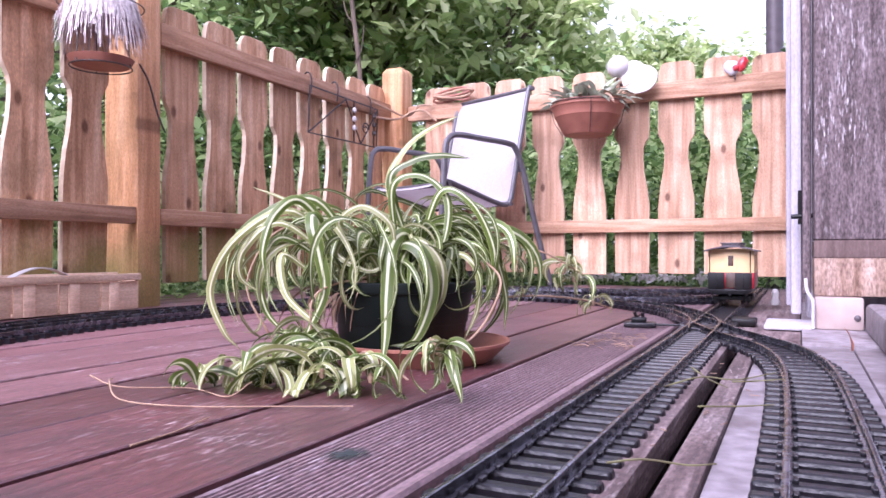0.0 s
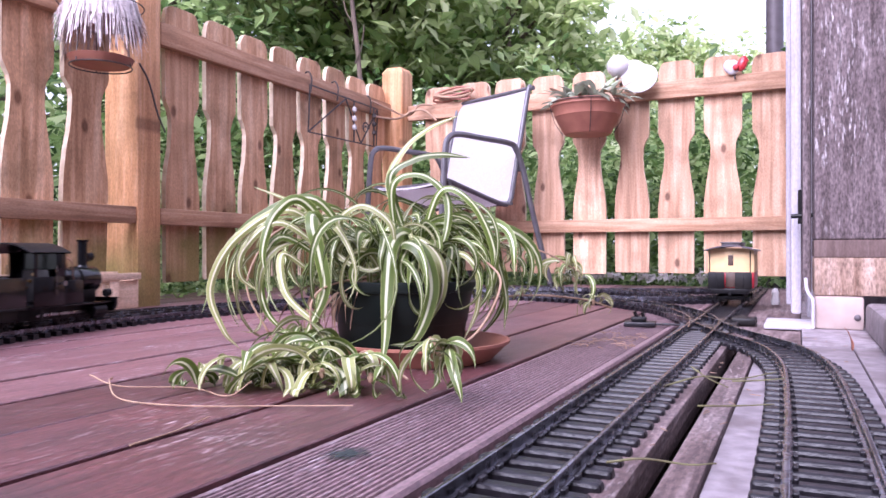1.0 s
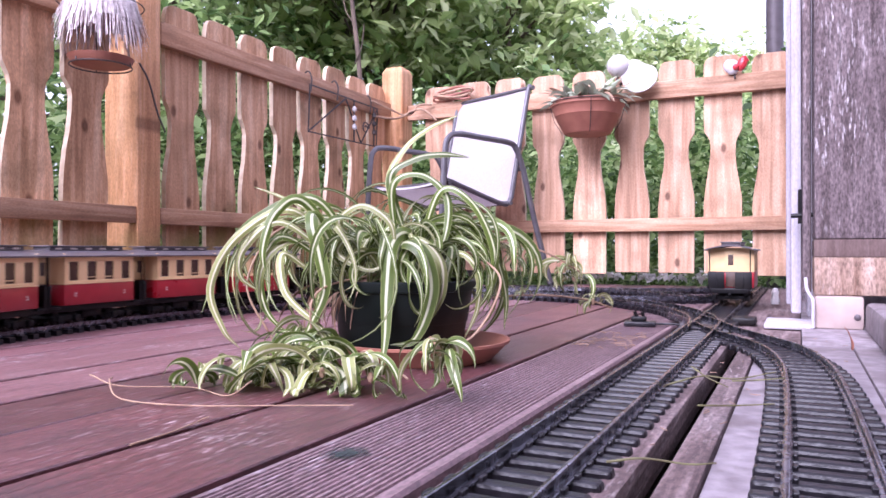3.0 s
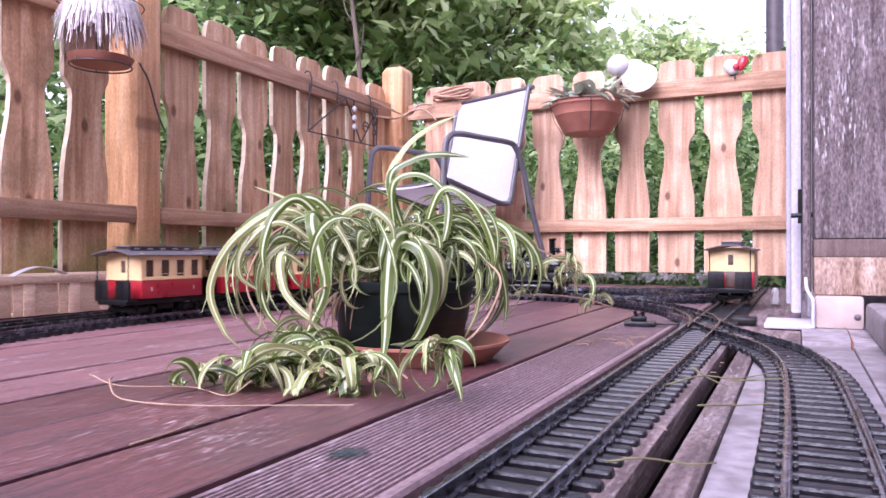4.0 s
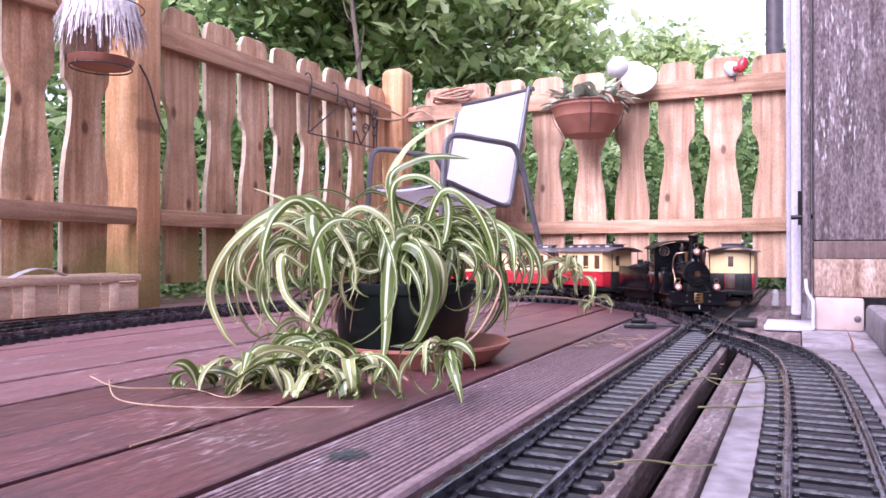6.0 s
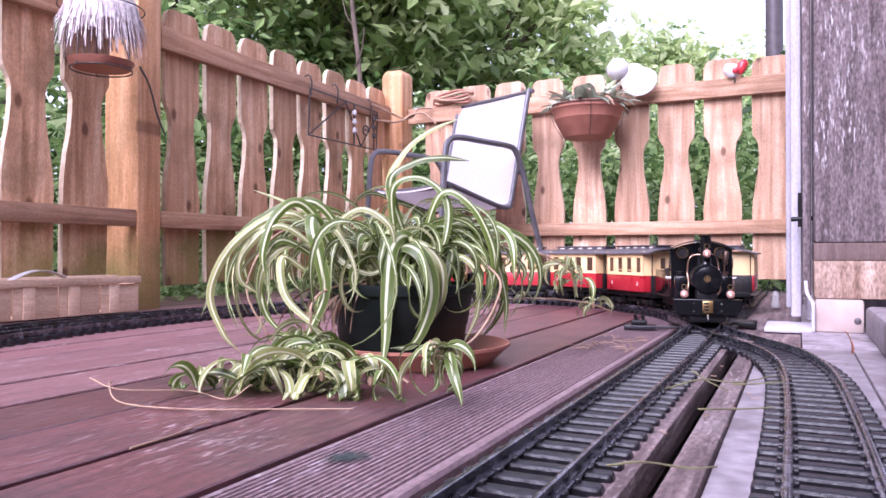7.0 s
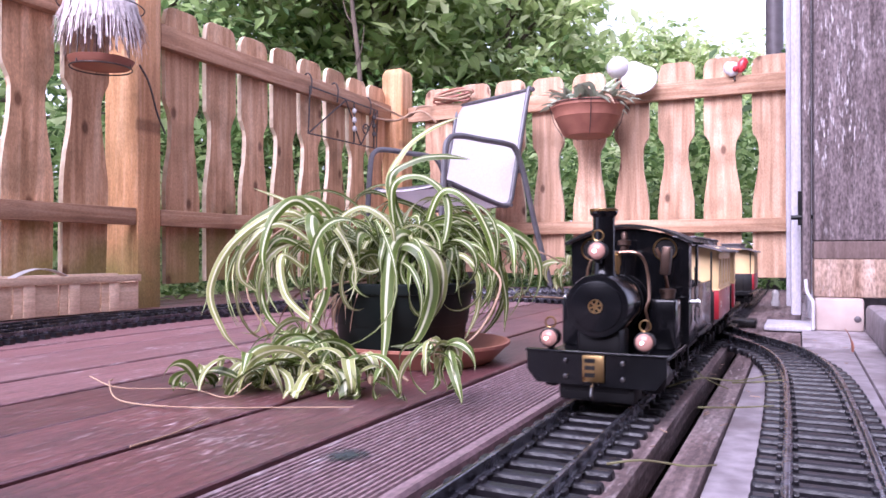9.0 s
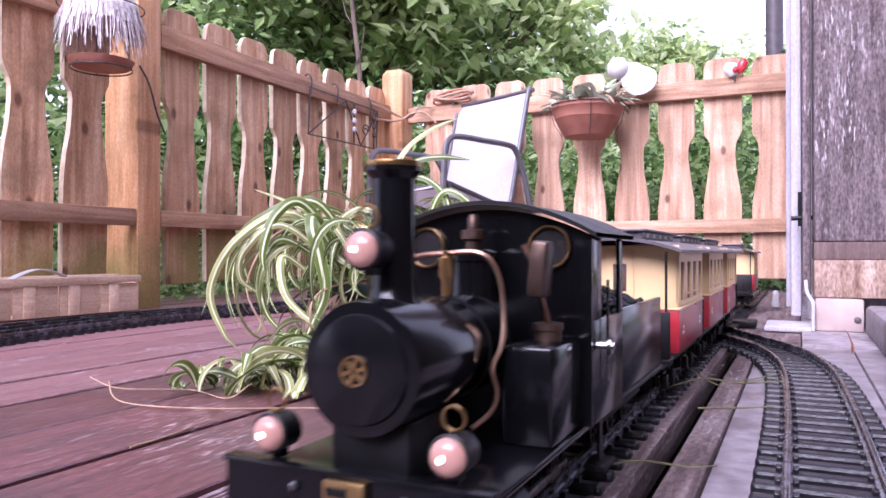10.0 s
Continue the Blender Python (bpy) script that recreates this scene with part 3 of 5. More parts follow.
loop_track = track("dark garden railway track curving round the deck", LOOP, lambda p: p.x > -.2 and .15 < p.y < 1.45)
spur_track = track("garden railway branch track curving past the post", SPUR, lambda p: p.y > .2 and p.y < 1.2, .0004, 168)
OUTER = (LOOP - .105 * N_LOOP)[100:330]
OUTER = even(eased(even(np.vstack([OUTER[:205], curve_points([tuple(OUTER[205]), (-.42, 1.98), (-.25, 2.06), (-.165, 2.25), (-.141, 2.5), (-.141, 2.85)], 20)]), .01), 20), .01)
outer_track = track("outer garden railway track along the fence", OUTER, lambda p: False, -.0005)
SIDING = even(curve_points([(-.141, 1.34), (-.141, 1.7), (-.141, 2.2), (-.141, 2.9)], 30), .01)
siding_track = track("straight siding track with a parked coach", SIDING, lambda p: False, -.0009)
FAR = even(eased(even(curve_points([(-1.5, 2.05), (-1.30, 2.22), (-1.0, 2.33), (-.7, 2.36), (-.45, 2.42), (-.25, 2.55), (-.18, 2.75), (-.17, 2.9)], 20), .01), 10), .01)
far_track = track("garden railway track near the end fence", FAR, lambda p: False, -.0003)
CROSS = even(eased(even(curve_points([(-1.25, 2.5), (-.9, 2.47), (-.6, 2.36), (-.4, 2.25), (-.25, 2.05)], 20), .01), 10), .01)
cross_track = track("short crossover track near the end fence", CROSS, lambda p: False, .0003)

# point motor and frog parts at the crossing
motor = thing("point_motor", "black point motor box beside the track crossing", "point motor", "points gear", at=pose(-.262, 1.375, .001, 0, 0, 8))
part("base", box(bmesh.new(), -.028, .028, -.022, .022, 0, .008, .002), SLEEPER, motor)
part("housing", box(bmesh.new(), -.016, .012, -.012, .012, .008, .017, .003), BLACK_MATT, motor)
part("lever", tube(bmesh.new(), [(-.006, 0, .016), (-.010, 0, .026)], .003, 8), BLACK_MATT, motor)
part("lever", tube(bmesh.new(), [(.006, 0, .016), (.004, 0, .025)], .003, 8), BLACK_MATT, motor)
part("drive_rod", box(bmesh.new(), .028, .085, -.004, .004, .002, .006, .001), SLEEPER, motor)
plate = thing("frog_plate", "black plastic frog plate in the track crossing", "track frog", "points gear")
part("plate", box(bmesh.new(), -.168, -.112, 1.27, 1.34, .0090, .0120, .001), SLEEPER, plate)
for s in (-1, 1):
    part("guard_rail", tube(bmesh.new(), [(-.141 + s * .016 + .006 * math.cos(a * 1.4) * s, 1.22 + .09 * (a + 1) / 2 * 2, .0165) for a in np.linspace(-1, 1, 9)], .0018, 6), RAIL, plate)
tagged(part("point_motor", box(bmesh.new(), -.112, -.070, 1.46, 1.52, .001, .014, .003), BLACK_MATT), "low black point motor cover by the siding", "point motor", "points gear")

# unseen plain walls, added beside and behind the camera to block light and darken reflections
CLOSING = wooden("dark_brown_boarding", (.05, .035, .028), (.09, .065, .05), (.13, .095, .075), "z", .5, .8, .4)
tagged(part("wall_south", box(bmesh.new(), -3.2, 2.4, -2.7, -2.5, -.3, 1.45, .01), CLOSING), "unseen dark brown boarded wall added behind the camera for dark reflections", "wall", kind="structure")
tagged(part("wall_east", box(bmesh.new(), .62, .80, -2.3, 1.43, -.3, 1.5, .01), CLOSING), "unseen dark brown boarded wall added to block light from the east", "wall", kind="structure")


# ---- train ----
def wheel_mesh(r, spokes):
    """A wheelset: axle across, two flanged wheels, spoked."""
    b = bmesh.new()
    for s in (-1, 1):
        rim = [(r * .80, -.002), (r * .80, .002), (r, .002), (r, -.0012), (r * 1.1, -.0018), (r * 1.1, -.003), (r * .8, -.003)]
        turned(b, rim, 20, Matrix.Translation((s * .0245, 0, 0)) @ Matrix.Rotation(radians(90 * s), 4, "Y"), close=False)
        turned(b, [(r * .28, -.0028), (r * .28, .003)], 10, Matrix.Translation((s * .0245, 0, 0)) @ Matrix.Rotation(radians(90), 4, "Y"))
        for k in range(spokes):
            box(b, -.0012, .0012, -r * .09, r * .09, r * .2, r * .84, 0, Matrix.Translation((s * .0245, 0, 0)) @ Matrix.Rotation(2 * math.pi * k / spokes, 4, "X"))
    tube(b, [(-.027, 0, 0), (.027, 0, 0)], r * .14, 8)
    me = finish(b, True)
    me.materials.append(BLACK_MATT)
    return me


WHEEL_BIG, WHEEL_SMALL = wheel_mesh(.0165, 9), wheel_mesh(.0105, 6)
RAIL_TOP = .0182
TURNING = []


def axle(parent, y, mesh, r, name="wheelset"):
    ob = part(name, mesh, BLACK_MATT, parent, at=pose(0, y, RAIL_TOP + r))
    TURNING.append((ob, parent, y, r))
    return ob


def lying(y, z):
    return Matrix.Translation((0, y, z)) @ Matrix.Rotation(radians(-90), 4, "X")


def arch(half, z0, rise, n=14):
    return [(-half + 2 * half * k / n, z0 + rise * (1 - (2 * k / n - 1) ** 2)) for k in range(n + 1)]


def locomotive():
    t = thing("steam_locomotive", "black model steam locomotive with brass fittings and lit lamps", "model locomotive")
    frame_ = part("frame", box(bmesh.new(), -.026, .026, -.168, .027, .030, .052, .002), BLACK_MATT, t)
    part("footplate", box(bmesh.new(), -.050, .050, -.168, .027, .0525, .056, .001), BLACK, t)
    b = slab(bmesh.new(), [(-.054, .060), (-.054, .046), (-.046, .036), (.046, .036), (.054, .046), (.054, .060)], .005, pose(0, .027, 0))
    beam = part("buffer_beam", b, BLACK, t, "black buffer beam with a brass plate")
    part("beam_lip", box(bmesh.new(), -.055, .055, .0255, .0335, .0600, .0622, .0008), BLACK, beam)
    part("brass_plate", box(bmesh.new(), -.0085, .0085, .0322, .0352, .039, .0595, .0008), BRASS, beam, "brass coupling plate with slots")
    for zz in (.043, .0485, .054):
        part("slot", box(bmesh.new(), -.0015, .0065, .0346, .0358, zz, zz + .0032), BLACK_MATT, beam)
    for x in (-.022, .022):
        for z in (.0425, .0545):
            part("bolt", turned(bmesh.new(), [(.002, 0), (.002, .0018), (.0012, .0026)], 6, lying(.032, 0) @ pose(x, -z, 0)), STEEL, beam)
    part("coupling_hook", tube(bmesh.new(), [(0, .035, .037), (0, .039, .035), (0, .040, .030), (0, .037, .027)], .0013, 6), STEEL, t)
    part("undertray", box(bmesh.new(), -.030, .030, -.004, .026, .0225, .036, .003), BLACK_MATT, t)
    # boiler
    zc = .0965
    part("boiler", turned(bmesh.new(), [(.0222, -.100), (.0222, .0)], 40, lying(0, zc)), BLACK, t)
    for y in (-.070, -.046, -.024):
        part("boiler_band", turned(bmesh.new(), [(.0227, 0), (.0227, .0022)], 40, lying(y, zc)), BLACK_MATT, t)
    part("smokebox", turned(bmesh.new(), [(.0248, -.022), (.0248, .022), (.0242, .0238), (.021, .0242)], 44, lying(0, zc)), BLACK, t)
    door = part("smokebox_door", turned(bmesh.new(), [(.0205, .0235), (.0195, .0255), (.012, .0270), (.002, .0276)], 40, lying(0, zc)), BLACK, t)
    b = turned(bmesh.new(), [(.0056, .0272), (.0056, .0286), (.0047, .0286), (.0047, .0278)], 24, lying(0, zc), close=False)
    for k in range(3):
        box(b, -.005, .005, .0272, .0286, -.0007, .0007, 0, Matrix.Translation((0, 0, zc)) @ Matrix.Rotation(radians(60 * k + 15), 4, "Y"))
    part("handwheel", b, BRASS, door, "brass handwheel")
    b = turned(bmesh.new(), [(.0125, .117), (.0098, .1205), (.0088, .126), (.0086, .1665), (.0098, .1680), (.0110, .1695), (.0110, .1725), (.0094, .1735), (.0070, .1735), (.0068, .160)], 32)
    part("chimney", b, BLACK, t)
    part("chimney_rim", turned(bmesh.new(), [(.0112, .1712), (.0114, .1722), (.0112, .1732)], 32, close=False), BRASS, t, "thin brass rim")
    part("saddle", box(bmesh.new(), -.017, .017, -.016, .018, .055, .078, .003), BLACK_MATT, t)
    # dome, safety valve, pipes
    part("dome", turned(bmesh.new(), [(.0135, .112), (.0115, .120), (.0115, .134), (.0125, .1345), (.0125, .1385), (.010, .140)], 28, pose(0, -.078, 0)), BLACK, t)
    part("safety_valve", turned(bmesh.new(), [(.004, .139), (.004, .144), (.006, .145), (.006, .149), (.003, .150), (.003, .155), (.0015, .157)], 16, pose(0, -.078, 0)), BRONZE, t, "dark bronze safety valve")
    part("steam_pipe", tube(bmesh.new(), curve_points([(-x, y, z) for x, y, z in [(-.018, -.052, .1365), (-.010, -.049, .1375), (.0, -.048, .138), (.014, -.048, .1385), (.021, -.050, .134), (.0245, -.052, .124), (.0265, -.050, .108),
                                                       (.0275, -.044, .098), (.026, -.038, .090), (.028, -.038, .080), (.026, -.036, .072), (.020, -.030, .066)]], 5), .0013, 8), COPPER, t, "copper steam pipe")
    part("steam_pipe", tube(bmesh.new(), curve_points([(-x, y, z) for x, y, z in [(-.016, -.052, .1365), (-.022, -.050, .133), (-.026, -.050, .122), (-.027, -.050, .104), (-.026, -.044, .094), (-.026, -.038, .086),
                                                       (-.027, -.036, .078), (-.028, -.036, .072)]], 5), .0013, 8), COPPER, t, "copper steam pipe")
    part("whistle", turned(bmesh.new(), [(.0024, .118), (.0024, .126), (.0036, .128), (.0036, .136), (.002, .1370), (.002, .139)], 12, pose(0, -.048, 0)), BRASS, t, "brass valve stem")
    part("valve_block", box(bmesh.new(), -.029, -.021, -.070, -.056, .122, .147, .002, pose(0, 0, 0, 0, -6, 0)), BRONZE, t, "brown bronze valve block")
    part("gauge_pipe", tube(bmesh.new(), curve_points([(-.030, -.066, .142), (-.035, -.068, .130), (-.037, -.072, .116), (-.038, -.076, .106)], 5), .0016, 8), COPPER, t, "copper pipe")
    # side tanks with fillers
    for s in (-1, 1):
        x0, x1 = sorted((s * .026, s * .049))
        tank = part("side_tank", box(bmesh.new(), x0, x1, -.094, -.048, .0562, .0985, .002), BLACK, t)
        part("filler", turned(bmesh.new(), [(.0062, .0985), (.0062, .103), (.0072, .1032), (.0072, .1062), (.003, .107)], 18, pose(s * .038, -.076, 0)), BRONZE if s < 0 else BLACK_MATT, tank)
        part("cylinder", turned(bmesh.new(), [(.0105, -.020), (.0105, .010), (.008, .0115)], 20, lying(0, .040) @ pose(s * .040, 0, 0)), BLACK_MATT, t)
        rod = part("coupling_rod", box(bmesh.new(), s * .0315 - .0011, s * .0315 + .0011, -.055, .055, -.0022, .0022, .0006), STEEL, t, "bright steel coupling rod", at=pose(0, -.075, RAIL_TOP + .0165))
        RODS.append(rod)
        # cab side with opening
        x0, x1 = sorted((s * .0515, s * .0535))
        part("cab_side", box(bmesh.new(), x0, x1, -.162, -.0965, .056, .106, .0006), BLACK, t)
        part("cab_pillar", box(bmesh.new(), x0, x1, -.114, -.0965, .106, .1475, .0006), BLACK, t)
        part("cab_pillar", box(bmesh.new(), x0, x1, -.162, -.154, .106, .1475, .0006), BLACK, t)
        part("handrail", tube(bmesh.new(), [(s * .056, -.116, .075), (s * .056, -.116, .125)], .0008, 6), STEEL, t)
        part("cab_step", box(bmesh.new(), s * .046 - .006, s * .046 + .006, -.150, -.128, .026, .029, .0006), BLACK_MATT, t)
        part("step_hanger", box(bmesh.new(), s * .046 - .001, s * .046 + .001, -.142, -.136, .029, .053), BLACK_MATT, t)
        part("reverser_tap", tube(bmesh.new(), [(s * .053, -.104, .094), (s * .062, -.104, .094)], .002, 8), STEEL, t)
        part("tap_wheel", turned(bmesh.new(), [(.0045, 0), (.0045, .0016)], 14, Matrix.Translation((s * .061, -.104, .094)) @ Matrix.Rotation(radians(90), 4, "Y")), STEEL, t)
    # cab front with two round windows
    top = arch(.0535, .1465, .0135)
    b = slab(bmesh.new(), [(.0535, .056), *top[::-1], (-.0535, .056)], .0022, pose(0, -.0970, 0))
    part("cab_front", b, BLACK, t)
    for s in (-1, 1):
        rim = turned(bmesh.new(), [(.0106, -.0012), (.0106, .0022), (.0099, .0028), (.0093, .0022), (.0093, -.0012)], 28, lying(-.0945, .141) @ pose(s * .033, 0, 0), close=False)
        win = part("round_window", rim, BRASS, t, "round window with brass rim")
        part("pane", turned(bmesh.new(), [(.0094, .0), (.0094, .0008)], 28, lying(-.0947, .141) @ pose(s * .033, 0, 0)), DARK_GLASS, win)
    b = bmesh.new()
    for k, (a, c) in enumerate(zip(arch(.0575, .1455, .0165, 16), arch(.0575, .1455, .0165, 16)[1:])):
        vs = [b.verts.new(p) for p in ((a[0], -.172, a[1]), (c[0], -.172, c[1]), (c[0], -.087, c[1]), (a[0], -.087, a[1]), (a[0], -.172, a[1] + .0022), (c[0], -.172, c[1] + .0022), (c[0], -.087, c[1] + .0022), (a[0], -.087, a[1] + .0022))]
        for q in ((0, 1, 2, 3), (7, 6, 5, 4), (0, 4, 5, 1), (3, 2, 6, 7)):
            b.faces.new([vs[i] for i in q])
    bmesh.ops.remove_doubles(b, verts=b.verts, dist=1e-5)
    part("cab_roof", b, BLACK_MATT, t)
    part("backhead", box(bmesh.new(), -.030, .030, -.109, -.099, .06, .118, .004), BLACK_MATT, t)
    for k in range(5):
        part("cab_fitting", turned(bmesh.new(), [(.003, 0), (.003, .004), (.0012, .005)], 10, lying(-.109, .085 + .012 * (k % 3)) @ pose(-.02 + .01 * k, 0, -.004)), BRASS, t)
    # lamps
    for x, y, z in ((-.037, .027, .0622), (.037, .027, .0622), (0, .0215, .131)):
        lamp_ = part("head_lamp", turned(bmesh.new(), [(.0068, -.010), (.0072, .0), (.0078, .001), (.0070, .0016)], 20, lying(y, z + .0085) @ pose(x, 0, 0)), BLACK_MATT, t)
        part("lens", turned(bmesh.new(), [(.0069, .0008), (.0060, .0032), (.004, .0046), (.0005, .005)], 20, lying(y, z + .0085) @ pose(x, 0, 0)), LENS, lamp_, "lit lamp glass")
        part("bulb", turned(bmesh.new(), [(.0013, .0044), (.0013, .0056), (.0004, .0062)], 10, lying(y, z + .0085) @ pose(x + .001, 0, 0)), BULB, lamp_, "bright bulb")
        part("lamp_ring", tube(bmesh.new(), [(x + .0042 * math.sin(a), y - .003, z + .0205 - .0042 * math.cos(a)) for a in np.linspace(0, 6.1, 14)], .0007, 6), BRASS, lamp_, "brass carrying ring")
        part("lamp_bracket", box(bmesh.new(), x - .002, x + .002, y - .008, y - .003, z - .001, z + .003), BLACK_MATT, lamp_)
    for y in (-.025, -.075, -.125):
        axle(t, y, WHEEL_BIG, .0165)
    return t


RODS = []
PANE, ns_, ls_, bs_ = nodes_of("window_glass")
bs_.inputs["Base Color"].default_value = (.75, .78, .78, 1)
bs_.inputs["Roughness"].default_value = .06
bs_.inputs["Transmission Weight"].default_value = .9


def tender():
    t = thing("tender", "black model tender piled with coal behind the locomotive", "model tender")
    part("frame", box(bmesh.new(), -.034, .034, -.066, .066, .034, .052, .002), BLACK_MATT, t)
    part("floor_plate", box(bmesh.new(), -.050, .050, -.069, .069, .0525, .056, .001), BLACK_MATT, t)
    for s in (-1, 1):
        x0, x1 = sorted((s * .046, s * .049))
        part("side_sheet", box(bmesh.new(), x0, x1, -.066, .066, .0562, .106, .0008), BLACK, t)
    for y in (-.066, .0635):
        part("end_sheet", box(bmesh.new(), -.046, .046, y, y + .0025, .0562, .100, .0008), BLACK, t)
    b = bmesh.new()
    rnd = random.Random(5)
    for _ in range(260):
        x, y = rnd.uniform(-.042, .042), rnd.uniform(-.06, .058)
        z = .094 + .020 * (1 - (x / .05) ** 2) * (1 - (y / .075) ** 2) + rnd.uniform(-.003, .003)
        r = bmesh.ops.create_icosphere(b, subdivisions=1, radius=rnd.uniform(.003, .0058))
        bmesh.ops.transform(b, matrix=Matrix.Translation((x, y, z)) @ Euler((rnd.random() * 6, rnd.random() * 6, 0)).to_matrix().to_4x4() @ Matrix.Diagonal((1, .75, .8, 1)), verts=r["verts"])
    part("coal", b, BLACK_MATT, t, "heap of black coal", smooth=False)["kind"] = "stuff"
    part("coal_bed", box(bmesh.new(), -.0455, .0455, -.063, .063, .057, .095), BLACK_MATT, t)
    part("tank_filler", turned(bmesh.new(), [(.007, .1), (.007, .118), (.0085, .119), (.004, .122)], 16, pose(0, -.052, 0)), BLACK_MATT, t)
    for y in (-.042, .0, .042):
        axle(t, y, WHEEL_SMALL, .0105)
    return t


def coach(label):
    t = thing("passenger_coach", label, "model coach", "train coaches")
    part("underframe", box(bmesh.new(), -.040, .040, -.113, .113, .041, .053, .0015), BLACK_MATT, t)
    for y in (-.062, .062):
        bg = part("bogie", box(bmesh.new(), -.030, .030, y - .030, y + .030, .026, .036, .002), BLACK_MATT, t)
        for s in (-1, 1):
            part("side_frame", box(bmesh.new(), s * .033 - .002, s * .033 + .002, y - .030, y + .030, .024, .034, .0015), BLACK_MATT, bg)
            for d in (-.018, .018):
                part("axle_box", box(bmesh.new(), s * .037 - .003, s * .037 + .003, y + d - .005, y + d + .005, .022, .034, .001), BLACK_MATT, bg)
        for d in (-.018, .018):
            axle(t, y + d, WHEEL_SMALL, .0105)
    part("truss_box", box(bmesh.new(), -.030, .030, -.022, .022, .028, .041, .002), BLACK_MATT, t)
    W, Z0, ZM, Z1, L = .050, .053, .0905, .139, .083
    part("lower_body", box(bmesh.new(), -W, W, -L, L, Z0, ZM, .001), CRIMSON, t, "crimson lower body")
    part("waist_bead", box(bmesh.new(), -W - .0012, W + .0012, -L - .0012, L + .0012, ZM - .0005, ZM + .0012, .0004), CREAM, t)
    # cream upper sides with window openings
    n = 4
    for s in (-1, 1):
        x0, x1 = sorted((s * W, s * (W - .003)))
        side = part("upper_side", box(bmesh.new(), x0, x1, -L, L, Z1 - .0085, Z1, .0004), CREAM, t, "cream upper side")
        part("window_rail", box(bmesh.new(), x0, x1, -L, L, ZM + .0014, ZM + .0062, .0004), CREAM, side)
        pitch = 2 * L / n
        for k in range(n + 1):
            ww = .0100 if 0 < k < n else .011
            yk = -L + pitch * k
            a = max(-L, yk - ww) if k else -L
            c = min(L, yk + ww) if k < n else L
            part("window_pillar", box(bmesh.new(), x0, x1, a, c, ZM + .0062, Z1 - .0085, .0003), CREAM, side)
        for k in range(n):
            yk = -L + pitch * (k + .5)
            win = part("window", box(bmesh.new(), s * (W - .0022) - .0004, s * (W - .0022) + .0004, yk - .0102, yk + .0102, ZM + .006, Z1 - .0082), COACH_PANE, side)
            if k in (1, 2):
                part("window_bar", box(bmesh.new(), s * (W - .001) - .0006, s * (W - .001) + .0006, yk - .0100, yk + .0100, ZM + .0105, ZM + .012), CREAM, side)
        # two small figures low on the side: plain bars
        for yk in (-.058, .058):
            fig = part("figure_bar", box(bmesh.new(), s * (W + .0002) - .0004, s * (W + .0002) + .0004, yk - .0022, yk + .0022, .068, .0705), LETTER, t)
            part("figure_bar", box(bmesh.new(), s * (W + .0002) - .0004, s * (W + .0002) + .0004, yk - .0018, yk + .0018, .0725, .075), LETTER, t)
    part("interior", box(bmesh.new(), -.006, .006, -L + .01, L - .01, ZM - .01, ZM + .022, .002), WINDOW_DARK, t, "dark seat backs inside")
    part("coach_floor", box(bmesh.new(), -W + .004, W - .004, -L + .004, L - .004, ZM - .0005, ZM + .001), WINDOW_DARK, t)
    for s in (-1, 1):
        y0_, y1_ = sorted((s * L, s * (L - .003)))
        e = part("end_wall", box(bmesh.new(), -W, W, y0_, y1_, ZM + .0014, Z1 + .006, .0004), CREAM, t, "cream end wall")
        d = part("end_door", box(bmesh.new(), -.012, .012, s * (L + .0006) - .0006, s * (L + .0006) + .0006, .0905, Z1 + .001, .0004), CREAM, t)
        part("door_window", box(bmesh.new(), -.0058, .0058, s * (L + .0014) - .0006, s * (L + .0014) + .0006, .105, .129, .0004), WINDOW_DARK, d, "dark door window")
        part("door_panel", box(bmesh.new(), -.011, .011, s * (L + .0014) - .0006, s * (L + .0014) + .0006, .055, ZM - .001, .0004), WINDOW_DARK, d)
        part("platform", box(bmesh.new(), -.046, .046, *sorted((s * (L + .0025), s * .1135)), .0475, .051, .0008), BLACK_MATT, t)
        for x in (-.0290, .0290):
            gate = part("platform_gate", box(bmesh.new(), x - .0180, x + .0180, s * .1125 - .0012, s * .1125 + .0012, .0515, .090, .001), BLACK_MATT, t, "dark platform gate sheet")
            part("gate_rib", box(bmesh.new(), x - .001, x + .001, s * .1125 - .0022, s * .1125 + .0022, .0515, .090, .0004), BLACK_MATT, gate)
        for x in (-.0435, .0435):
            part("roof_pillar", tube(bmesh.new(), [(x, s * .1105, .051), (x, s * .1105, .1395)], .0012, 6), BLACK_MATT, t)
            part("side_gate", box(bmesh.new(), x - .0008, x + .0008, *sorted((s * (L + .022), s * .111)), .0515, .088, .0005), BLACK_MATT, t)
        part("coupler", tube(bmesh.new(), [(0, s * .108, .040), (0, s * .1170, .040)], .003, 8), BLACK_MATT, t)
    prof = arch(.0565, .1385, .0105, 16)
    b = slab(bmesh.new(), [*prof, *[(x, z + .0026) for x, z in prof[::-1]]], .230, pose(0, -.115, 0))
    roof = part("roof", b, COACH_ROOF, t, "dark grey curved roof")
    part("clerestory", box(bmesh.new(), -.020, .020, -.086, .086, .1500, .1570, .0008), COACH_ROOF, roof)
    part("clerestory_roof", box(bmesh.new(), -.0235, .0235, -.091, .091, .1572, .1595, .001), COACH_ROOF, roof)
    for k in range(5):
        for s in (-1, 1):
            part("top_light", box(bmesh.new(), s * .0203 - .0004, s * .0203 + .0004, -.068 + .034 * k - .007, -.068 + .034 * k + .007, .1522, .1555), LETTER, roof)
    return t


